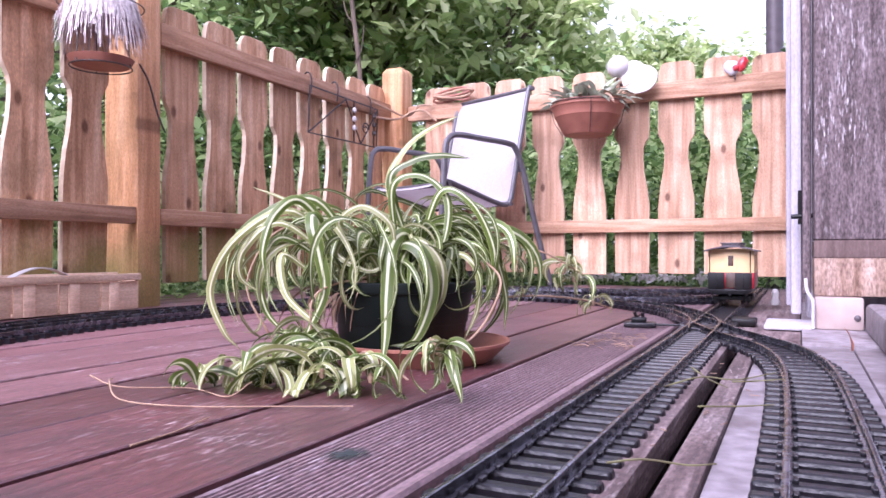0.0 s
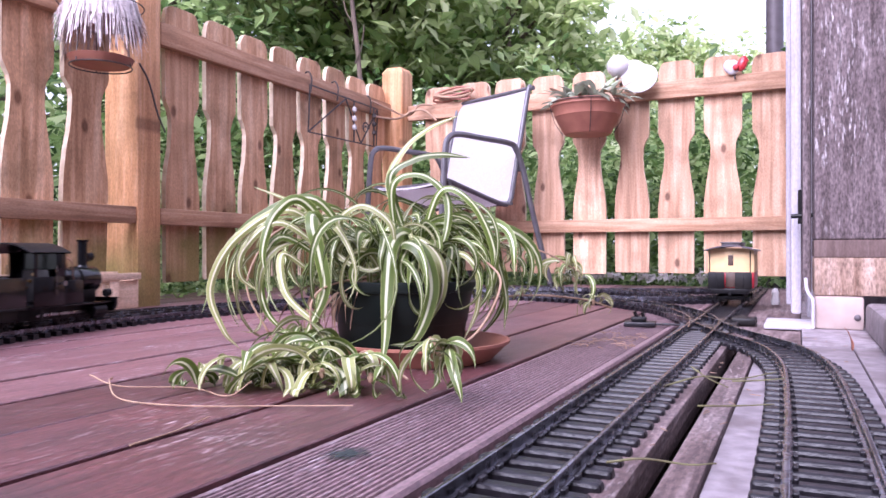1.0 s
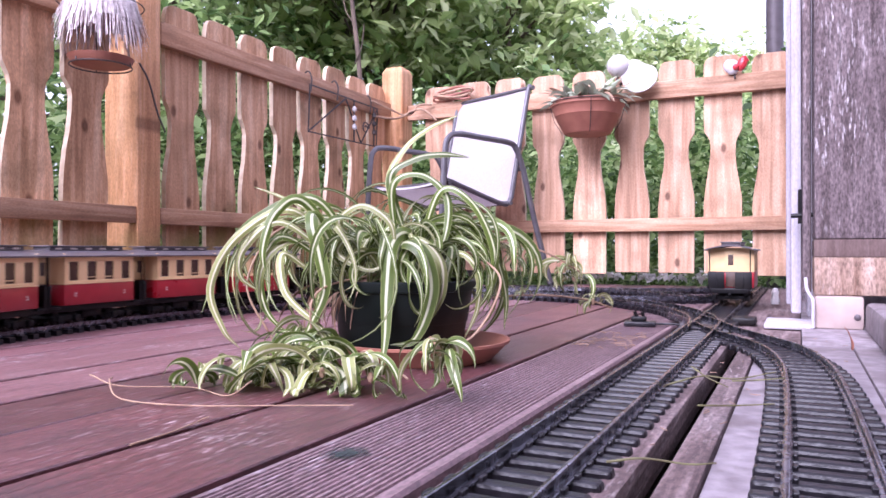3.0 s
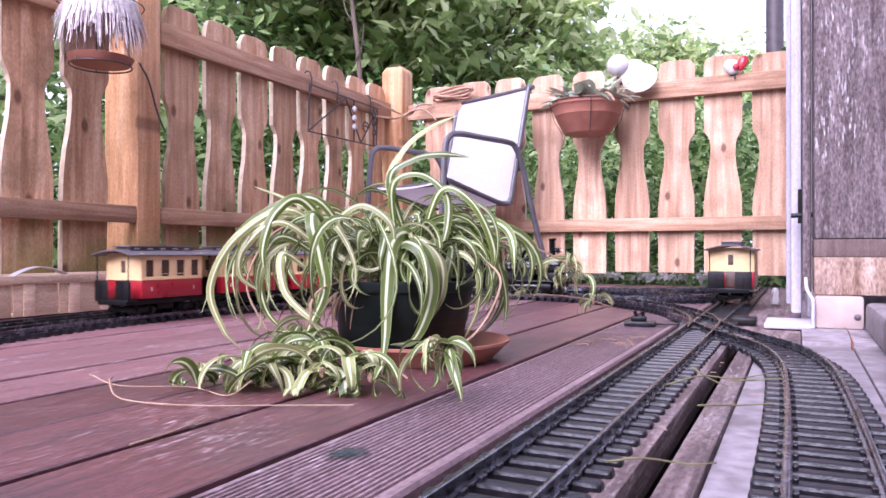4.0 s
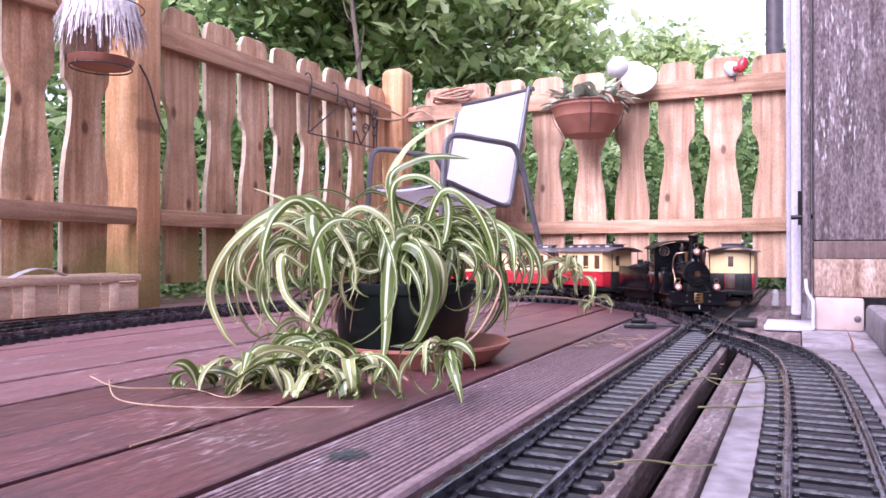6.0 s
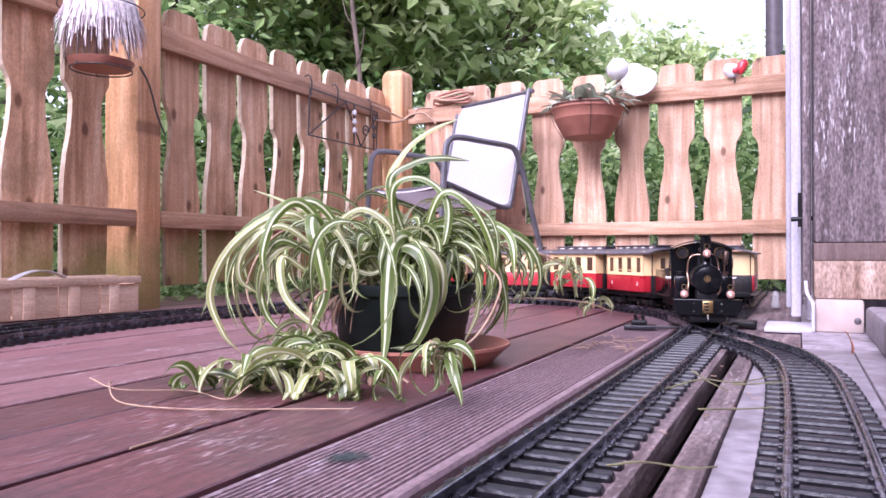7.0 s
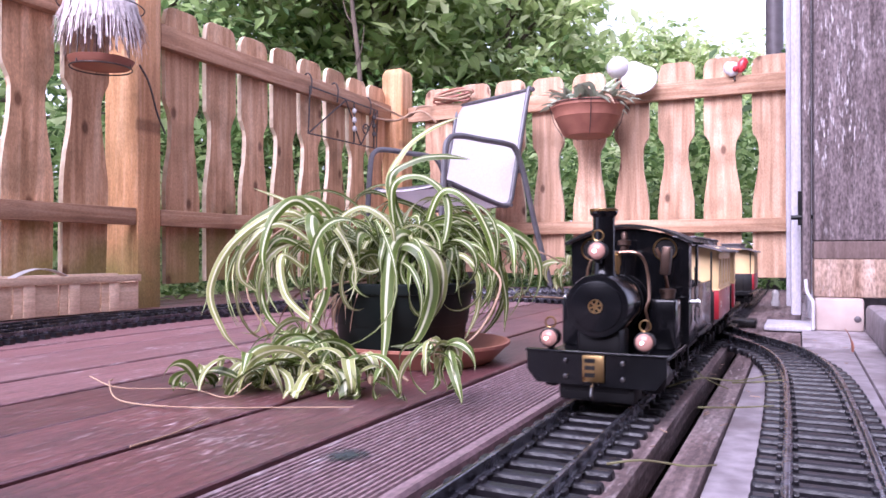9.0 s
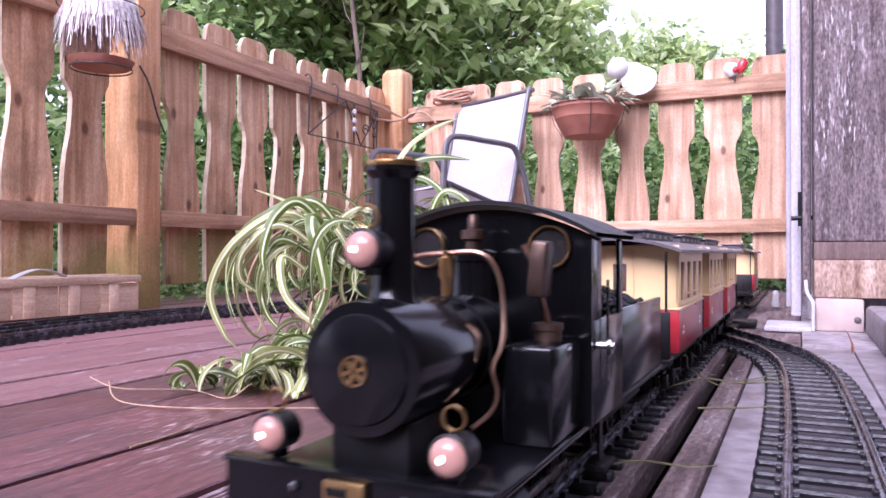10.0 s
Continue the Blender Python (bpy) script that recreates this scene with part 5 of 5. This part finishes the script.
line = curve_points([(.02, .376), (-.005, .386), (-.10, .358), (-.27, .318), (-.313, .334), (-.333, .40), (-.373, .58), (-.413, .755), (-.422, .770)], 5)
rows = []
for y, z in line:
    rows.append([b.verts.new((.022 + .411 * u, y, z - .012 * (1 - (2 * u - 1) ** 2))) for u in np.linspace(0, 1, 9)])
for r, q in zip(rows, rows[1:]):
    for k in range(8):
        b.faces.new((r[k], r[k + 1], q[k + 1], q[k]))
bmesh.ops.solidify(b, geom=list(b.faces), thickness=.0025)
part("sling", b, SLING, chair, "white woven fabric sling")

# ---- hanging planter on the end fence ----
planter = thing("hanging_planter", "terracotta plastic bowl planter hung on the end fence", "planter", at=pose(-.707, 2.70, 0))
b = turned(bmesh.new(), [(.004, .572), (.082, .572), (.088, .577), (.104, .610), (.107, .612), (.117, .636), (.120, .638), (.129, .668), (.136, .674), (.138, .690), (.134, .692), (.128, .686), (.118, .664)], 48, close=False)
part("bowl", b, TERRACOTTA, planter)
part("soil", turned(bmesh.new(), [(.122, .672), (.004, .680)], 24, close=False), SOIL, planter)
for a in (20, 75, 130, 200, 290):
    ca, sa_ = math.cos(radians(a)), math.sin(radians(a))
    part("wire", tube(bmesh.new(), [(.140 * ca, .140 * sa_, .688), (.122 * ca, .122 * sa_, .62), (.090 * ca, .090 * sa_, .570)], .0016, 6), GALVA, planter)
part("wire_ring", tube(bmesh.new(), [(.141 * math.cos(a), .141 * math.sin(a), .686) for a in np.linspace(0, 2 * math.pi, 33)], .0018, 6), GALVA, planter)
part("hanger", tube(bmesh.new(), curve_points([(-.09, .108, .688), (-.09, .135, .72), (-.09, .150, .785), (-.09, .185, .775)], 6), .003, 6), GALVA, planter)
part("hanger", tube(bmesh.new(), curve_points([(.09, .108, .688), (.09, .135, .72), (.09, .150, .785), (.09, .185, .775)], 6), .003, 6), GALVA, planter)
GREY_LEAF = leafy("grey_green_leaves", [(.22, .27, .17), (.30, .35, .24), (.42, .44, .34), (.50, .38, .30)], .6, .3, .2)
herb = thing("planter_plant", "straggly grey-green plant growing in the hanging planter", "plant", at=pose(-.707, 2.70, .678))
for k in range(130):
    brg = rnd.uniform(0, 360)
    r0 = .10 * math.sqrt(rnd.random())
    part("leaf", blade((r0 * math.cos(radians(brg)), r0 * math.sin(radians(brg)), 0), brg + rnd.uniform(-60, 60), rnd.uniform(.07, .16), rnd.uniform(.010, .022), rnd.uniform(35, 88), rnd.uniform(-60, 20), rnd.uniform(-60, 60), rnd.uniform(-90, 90), 1.0, 8), GREY_LEAF if rnd.random() < .75 else STRAW, herb)
for brg, li in ((20, 62), (50, 70), (75, 55), (10, 45), (160, 60)):
    part("leaf", blade((.04, 0, 0), brg, .16, .022, li + 10, li - 45, 0, 30, 1.2, 8), GREY_LEAF, herb)

# ornaments along the top of the end fence
ORN = "white ornaments on the fence"
b = bmesh.new()
outline = []
for k in range(40):
    a = 2 * math.pi * k / 40
    x = .068 * math.sin(a) * (1 + .10 * math.cos(a))
    z = .062 * math.cos(a) - .014 * math.exp(-(math.sin(a / 2) / .22) ** 2)
    outline.append((x, z))
slab(b, outline, .010)
bmesh.ops.bevel(b, geom=list(b.edges), offset=.002, segments=2, affect="EDGES")
heart = tagged(part("heart_ornament", b, WHITE_GLAZE, at=pose(-.535, 2.78, .792, 0, 28, 0)), "white heart-shaped ornament fixed to the end fence", "ornament", ORN)
part("stem", tube(bmesh.new(), [(-.03, .006, -.05), (-.055, .03, -.10), (-.055, .072, -.11)], .003, 6), GALVA, heart)
ball = tagged(part("ball_ornament", turned(bmesh.new(), [(.004, -.043), (.024, -.036), (.039, -.018), (.043, 0), (.039, .018), (.024, .036), (.004, .043)], 28, pose(-.612, 2.79, .838)), WHITE_GLAZE), "white ball-shaped garden ornament on a stick above the planter", "ornament", ORN)
part("stick", tube(bmesh.new(), [(-.612, 2.79, .80), (-.640, 2.745, .68)], .004, 8), GALVA, ball)
bird = thing("bird_ornament", "red and white glazed bird ornament on the end fence", "ornament", at=pose(-.205, 2.835, .800) @ Matrix.Scale(.8, 4))
b = bmesh.new()
bmesh.ops.create_uvsphere(b, u_segments=20, v_segments=14, radius=1)
for v in b.verts:
    v.co = Vector((v.co.x * .036 - .012, v.co.y * .018, v.co.z * .034 + .006 * (v.co.x < -.4)))
part("body", b, WHITE_GLAZE, bird)
b = bmesh.new()
bmesh.ops.create_uvsphere(b, u_segments=18, v_segments=12, radius=1)
for v in b.verts:
    v.co = Vector((v.co.x * .024 + .032, v.co.y * .014 - .006, v.co.z * .032 + .012 + .012 * v.co.x))
part("wing", b, RED_GLAZE, bird, "red wing")
b = bmesh.new()
bmesh.ops.create_uvsphere(b, u_segments=14, v_segments=10, radius=.014)
bmesh.ops.translate(b, verts=b.verts, vec=(.006, -.016, -.004))
part("breast", b, RED_GLAZE, bird, "red patch")
part("tail", box(bmesh.new(), .028, .064, -.006, .0, -.012, .012, .003, pose(0, 0, 0, 0, -30, 0)), RED_GLAZE, bird)
part("peg", tube(bmesh.new(), [(0, .005, -.03), (0, .005, -.05)], .004, 6), GALVA, bird)
# coiled hose on the rail behind the chair
coil = thing("rope_coil", "coil of beige rope lying over the fence rail", "rope", at=pose(-1.33, 2.835, .80))
for k in range(5):
    part("rope_turn", tube(bmesh.new(), [(.085 * math.cos(a) + .004 * k, .016 * math.sin(a) - .006 * (k % 2), -.012 + .009 * k + .008 * math.sin(a * 2 + k)) for a in np.linspace(0, 2 * math.pi, 25)], .005, 7), STRAW if k % 2 else TERRACOTTA, coil)
rope = thing("rope", "pale rope tied round the corner post", "rope")
part("rope_end", tube(bmesh.new(), curve_points([(-1.595, 2.62, .762), (-1.565, 2.72, .742), (-1.535, 2.785, .725), (-1.50, 2.80, .735), (-1.47, 2.80, .765), (-1.42, 2.83, .77)], 8), .0048, 8), STRAW, rope)
part("rope_end", tube(bmesh.new(), curve_points([(-1.59, 2.64, .700), (-1.56, 2.74, .705), (-1.535, 2.785, .722), (-1.50, 2.79, .74), (-1.45, 2.81, .745), (-1.40, 2.83, .70)], 8), .0048, 8), STRAW, rope)

# ---- wire rack on the side fence ----
rack = thing("wire_rack", "dark wire rack with hooks hanging on the side fence", "wire rack", at=pose(-1.592, 0, 0))
A, B, C, D = (0, 2.186, .742), (0, 2.66, .735), (0, 2.175, .570), (0, 2.65, .575)
for p, q in ((A, B), (C, D), (A, C), (B, D), (C, (0, 2.42, .735)), ((0, 2.42, .735), (0, 2.53, .575)), ((0, 2.53, .575), B)):
    part("bar", tube(bmesh.new(), [p, q], .0030, 6), GALVA, rack)
for y, z in ((2.19, .745), (2.36, .745), (2.60, .735)):
    part("hook", tube(bmesh.new(), curve_points([(0, y, z - .03), (.004, y, z + .02), (-.008, y - .005, z + .045), (-.03, y - .01, z + .03)], 6), .003, 6), GALVA, rack)
for y in (2.47, 2.62):
    chain = part("hanging_chain", tube(bmesh.new(), [(.006, y, .735), (.006, y, .575)], .0035, 6), GALVA, rack)
    for z in (.70, .665, .63):
        part("bead", turned(bmesh.new(), [(.002, -.012), (.009, -.006), (.009, .006), (.002, .012)], 10, pose(.008, y, z)), WHITE_GLAZE if y < 2.5 else GALVA, chain)
part("swirl", tube(bmesh.new(), [(.004, 2.56 + .028 * math.cos(a) * (1 - a / 12), .64 + .026 * math.sin(a) * (1 - a / 12)) for a in np.linspace(0, 9, 30)], .003, 6), GALVA, rack)

# ---- bird feeder ----
feeder = thing("bird_feeder", "bird feeder with bleached thatch roof and terracotta tray", "bird feeder", at=pose(-1.497, 1.222, 0))
b = bmesh.new()
turned(b, [(.088, .682), (.082, .73), (.055, .80), (.012, .86), (.004, .865)], 28, close=False)
turned(b, [(.084, .684), (.050, .795), (.004, .85)], 28, close=False)
roof_ = part("thatch", b, THATCH, feeder, "bleached straw thatch roof")
b = bmesh.new()
rs = random.Random(9)
for _ in range(1100):
    a = rs.uniform(0, 2 * math.pi)
    h0 = rs.uniform(.70, .85)
    r0 = .091 - .08 * ((h0 - .682) / .18) ** 1.15
    ln = rs.uniform(.05, .125)
    r1 = r0 + ln * .42
    z1 = h0 - ln * .9
    r1 = min(r1, .097 + rs.uniform(-.012, .012))
    tw = rs.uniform(-.12, .12)
    c0, c1 = Vector((math.cos(a), math.sin(a), 0)), Vector((math.cos(a + tw), math.sin(a + tw), 0))
    sd = Vector((-math.sin(a), math.cos(a), 0)) * rs.uniform(.0008, .002)
    p0, p1 = c0 * (r0 + .004) + Vector((0, 0, h0)), c1 * (r1 + rs.uniform(0, .007)) + Vector((0, 0, z1))
    vs = [b.verts.new(v) for v in (p0 - sd, p0 + sd, p1 + sd * .5, p1 - sd * .5)]
    b.faces.new(vs)
part("straw", b, THATCH, roof_)["kind"] = "stuff"
part("tray", turned(bmesh.new(), [(.004, .582), (.064, .582), (.070, .590), (.074, .598), (.071, .599), (.064, .589), (.004, .588)], 36, close=False), TERRACOTTA, feeder, "terracotta seed tray")
part("tray_ring", tube(bmesh.new(), [(.069 * math.cos(a), .069 * math.sin(a), .578) for a in np.linspace(0, 2 * math.pi, 29)], .0018, 6), GALVA, feeder)
for a in (30, 150, 270):
    part("wire", tube(bmesh.new(), [(.068 * math.cos(radians(a)), .068 * math.sin(radians(a)), .578), (.050 * math.cos(radians(a)), .050 * math.sin(radians(a)), .80)], .0014, 5), GALVA, feeder)
part("roof_wire", tube(bmesh.new(), [(.096 * math.cos(a), .096 * math.sin(a), .725) for a in np.linspace(0, 2 * math.pi, 29)], .0016, 6), GALVA, feeder)
part("hanging_cord", tube(bmesh.new(), [(0, 0, .84), (0, 0, 1.30)], .002, 6), GALVA, feeder)
part("bracket", tube(bmesh.new(), curve_points([(0, 0, 1.30), (-.03, .06, 1.325), (-.10, .17, 1.31), (-.125, .20, 1.28)], 6), .005, 8), GALVA, feeder)
tagged(part("cord", tube(bmesh.new(), curve_points([(-1.598, 1.425, .645), (-1.590, 1.45, .60), (-1.590, 1.48, .52), (-1.592, 1.51, .47)], 6), .0026, 6), GALVA), "thin grey cord hanging down the fence post", "cord")


# ---- trees, shrubs and flowers behind the fences ----
def leaf_cloud(points, size, seed, stretch=1.9):
    """Many small folded leaves at the given places."""
    r = np.random.RandomState(seed)
    n = len(points)
    a, e, roll = r.uniform(0, 2 * math.pi, n), r.uniform(-1.1, .5, n), r.uniform(-1.0, 1.0, n)
    L = size * r.uniform(.6, 1.35, n)
    d = np.c_[np.cos(a) * np.cos(e), np.sin(a) * np.cos(e), np.sin(e)]
    s = np.c_[-np.sin(a), np.cos(a), np.zeros(n)]
    up = np.cross(d, s)
    s = s * np.cos(roll)[:, None] + up * np.sin(roll)[:, None]
    up = np.cross(d, s)
    P = np.asarray(points)
    h = (L / 2 / stretch)[:, None]
    L = L[:, None]
    v = np.stack([P, P + d * L * .45 + s * h + up * h * .35, P + d * L, P + d * L * .45 - s * h + up * h * .35, P + d * L * .45], 1).reshape(-1, 3)
    i = np.arange(n)[:, None] * 5
    f = np.concatenate([i + np.array([[0, 1, 4]]), i + np.array([[1, 2, 4]]), i + np.array([[0, 4, 3]]), i + np.array([[4, 2, 3]])])
    me = bpy.data.meshes.new("leaves")
    me.from_pydata(v.tolist(), [], f.tolist())
    me.update()
    return me


def tree(label, x, y, height, crown_z, rx, rz, leaves, size, material, seed, clumps=70, trunk=.09):
    rr = random.Random(seed)
    t = thing("tree", label, "tree", "trees behind the fence", at=pose(x, y, -.30))
    lean = (rr.uniform(-.15, .15), rr.uniform(-.15, .15))
    top = Vector((lean[0], lean[1], height * .8))
    part("trunk", tube(bmesh.new(), curve_points([(0, 0, -.05), (lean[0] * .2, lean[1] * .3, height * .25), (lean[0] * .6, lean[1] * .5, height * .5), tuple(top)], 6), trunk, 10, .3), BARK, t)
    pts, r = [], np.random.RandomState(seed)
    centres = []
    for k in range(clumps):
        a, q = rr.uniform(0, 2 * math.pi), rr.uniform(-1, 1)
        rad = rr.uniform(.45, 1.0) ** .6
        c = Vector((rx * rad * math.cos(a) * math.sqrt(1 - q * q), rx * rad * math.sin(a) * math.sqrt(1 - q * q), crown_z + .3 + rz * rad * q))
        centres.append(c)
    limb = bmesh.new()
    for k, c in enumerate(centres[:26]):
        s0 = Vector((lean[0] * .5, lean[1] * .5, min(height * .75, max(height * .2, c.z - rr.uniform(.2, .7)))))
        mid = s0.lerp(c, .5) + Vector((0, 0, .12))
        tube(limb, curve_points([tuple(s0), tuple(mid), tuple(c)], 4), trunk * .28, 5, .2)
    part("limb", limb, BARK, t)
    per = max(1, leaves // clumps)
    for c in centres:
        g = r.normal(0, 1, (per, 3)) * np.array([.24, .24, .15]) * (rx / 1.4)
        pts.append(np.array(c) + g)
    part("crown", leaf_cloud(np.vstack(pts), size, seed), material, t, "uneven crown of small leaves")
    return t


DARK = "dense dark green leafy tree beyond the fence"
tree(DARK, -4.05, 2.45, 4.2, 1.6, 1.5, 1.7, 13000, .08, LEAF_DARK, 1)
tree(DARK, -3.9, 3.6, 4.6, 1.8, 1.5, 1.8, 13000, .08, LEAF_DARK, 2)
tree("broad leafy tree with bright mid green leaves beyond the fence", -3.6, 4.9, 5.0, 1.9, 1.6, 1.9, 12000, .115, LEAF_LIT, 3)
tree("tall leafy tree with mid green foliage beyond the fence", -2.6, 5.9, 5.2, 1.9, 1.25, 2.0, 13000, .11, LEAF_LIT, 4, 90)
tree(DARK, -5.5, 6.6, 6.5, 2.4, 2.2, 2.6, 9000, .16, LEAF_DARK, 5)
tree("leafy tree above the fence, sunlight put into its pale leaf colour", -2.55, 4.2, 3.6, 1.95, .85, .70, 5200, .125, LEAF_LIT, 6, 46, .04)
tree("leafy tree above the fence, sunlight put into its pale leaf colour", -1.95, 5.3, 4.2, 1.75, .62, .85, 4600, .11, LEAF_LIT, 7, 36, .05)
tree("distant pale green tree under the white sky", -1.5, 9.8, 4.2, 1.75, 1.3, 1.2, 13000, .11, LEAF_LIT, 8, 60, .08)
tree("distant pale green tree under the white sky", -.2, 11.5, 4.2, 1.75, 1.3, 1.35, 12000, .11, LEAF_LIT, 9, 60, .08)


def shrub_row(label, x0, x1, y0, y1, z0, z1, n, size, material, seed, name="hedge"):
    r = np.random.RandomState(seed)
    k = n // 60
    c = np.c_[r.uniform(x0, x1, k), r.uniform(y0, y1, k), r.uniform(z0, z1, k) * r.uniform(.6, 1, k)]
    p = np.vstack([q + r.normal(0, 1, (60, 3)) * np.array([.10, .10, .09]) for q in c])
    p[:, 2] = np.maximum(p[:, 2], -.3)
    p = p[(p[:, 0] < -1.74) | (p[:, 1] > 2.97)]
    return tagged(part(name, leaf_cloud(p, size, seed), material), label, "hedge", kind="stuff")


shrub_row("dark green hedge close behind the side fence", -3.0, -1.95, .2, 3.6, -.3, 1.15, 18000, .06, LEAF_DARK, 21)
shrub_row("dark green hedge close behind the end fence", -2.2, .3, 3.35, 4.5, -.3, 1.0, 22000, .055, LEAF_DARK, 22)
shrub_row("low ground plants under the fences", -1.7, .0, 3.12, 3.3, -.3, .06, 5400, .035, LEAF_DARK, 23, "ground_cover")
shrub_row("low ground plants under the fences", -1.95, -1.8, .8, 2.9, -.3, .07, 4200, .04, LEAF_DARK, 24, "ground_cover")

# white blossoms that show under the end fence
petal = leafy("white_petals", [(.75, .72, .70), (.82, .80, .78), (.70, .66, .64)], .6, .3, .2)
for k, x in enumerate((-.88, -.80, -.735, -.70, -.585, -.555, -.50, -.44, -.36)):
    fl = thing("flower", "white flower blooming low behind the end fence", "flower", "white flowers", at=pose(x, 3.085, .0))
    r = np.random.RandomState(60 + k)
    part("blossom", leaf_cloud(r.normal(0, 1, (26, 3)) * np.array([.016, .012, .008]) + np.array([0, 0, .038]), .026, 60 + k, 1.3), petal, fl)
    part("stem", tube(bmesh.new(), [(0, .02, -.30), (0, .01, -.1), (0, 0, .035)], .003, 5), GREEN_STEM, fl)
# climbing stem above the side fence
stem = tagged(part("climbing_stem", tube(bmesh.new(), curve_points([(-1.80, 2.86, -.3), (-1.78, 2.83, .6), (-1.77, 2.80, .95), (-1.80, 2.78, 1.3), (-1.79, 2.74, 1.7), (-1.84, 2.72, 2.2)], 8), .012, 8, .7), BARK), "bare brown climbing stem behind the fence corner", "stem")
for k, (z, s) in enumerate(((.98, 1), (1.15, -1), (1.42, 1), (1.6, -1))):
    part("twig", tube(bmesh.new(), curve_points([(-1.785, 2.79, z), (-1.78 + .04 * s, 2.77, z + .06), (-1.78 + .06 * s, 2.76, z + .16)], 5), .004, 6, .4), BARK, stem)


# ---- what moves ----
# seconds, metres along the loop at which the chimney stands
RUN = [(0, 1.343), (0.5, 1.58), (1, 1.82), (1.5, 2.061), (2, 2.286), (2.6, 2.578), (3.2, 2.858), (3.8, 3.115), (4.5, 3.374), (5, 3.556), (5.5, 3.716),
       (6.2, 3.87), (6.8, 3.97), (7, 4.022), (7.5, 4.197), (8, 4.378), (8.5, 4.567), (9, 4.777), (9.5, 4.967), (10, 5.117)]
TIMES = np.arange(0, 301) / 30
RUN_S = np.interp(TIMES, [t for t, _ in RUN], [s for _, s in RUN])
for _ in range(30):
    RUN_S[1:-1] = (RUN_S[:-2] + 2 * RUN_S[1:-1] + RUN_S[2:]) / 4


def on_loop(s):
    i = max(0, min(len(LOOP) - 2, s / .01))
    k = int(i)
    return LOOP[k] + (LOOP[k + 1] - LOOP[k]) * (i - k)


def carried_pose(s, front, rear):
    """The pose of a vehicle whose own origin is at s, carried on the track at two places of its length."""
    a, b_ = on_loop(s + front), on_loop(s + rear)
    d = (a - b_) / np.linalg.norm(a - b_)
    o = a - d * front
    return pose(o[0], o[1], (sag(a[0]) + sag(b_[0])) / 2, 0, 0, math.degrees(math.atan2(d[1], d[0])) - 90)


def motions():
    keyed = [(engine, 0, -.025, -.125), (coal_tender, -.248, .042, -.042)]
    keyed += [(c, -.485 - .233 * k, .062, -.062) for k, c in enumerate(coaches)]
    for ob, lag, front, rear in keyed:
        walk(ob, [(TIMES[i], carried_pose(RUN_S[i] + lag, front, rear)) for i in range(0, 301, 3)])
    for wheel, owner, y, r in TURNING:
        walk(wheel, [(TIMES[i], pose(0, y, RAIL_TOP + r, -math.degrees((RUN_S[i] - RUN_S[0]) / r))) for i in range(301)])
    for k, rod in enumerate(RODS):
        rows = []
        for i in range(301):
            a = (RUN_S[i] - RUN_S[0]) / .0165 + k * math.pi / 2
            rows.append((TIMES[i], pose(0, -.075 + .007 * math.sin(a), RAIL_TOP + .0165 + .007 * math.cos(a))))
        walk(rod, rows)


motions()
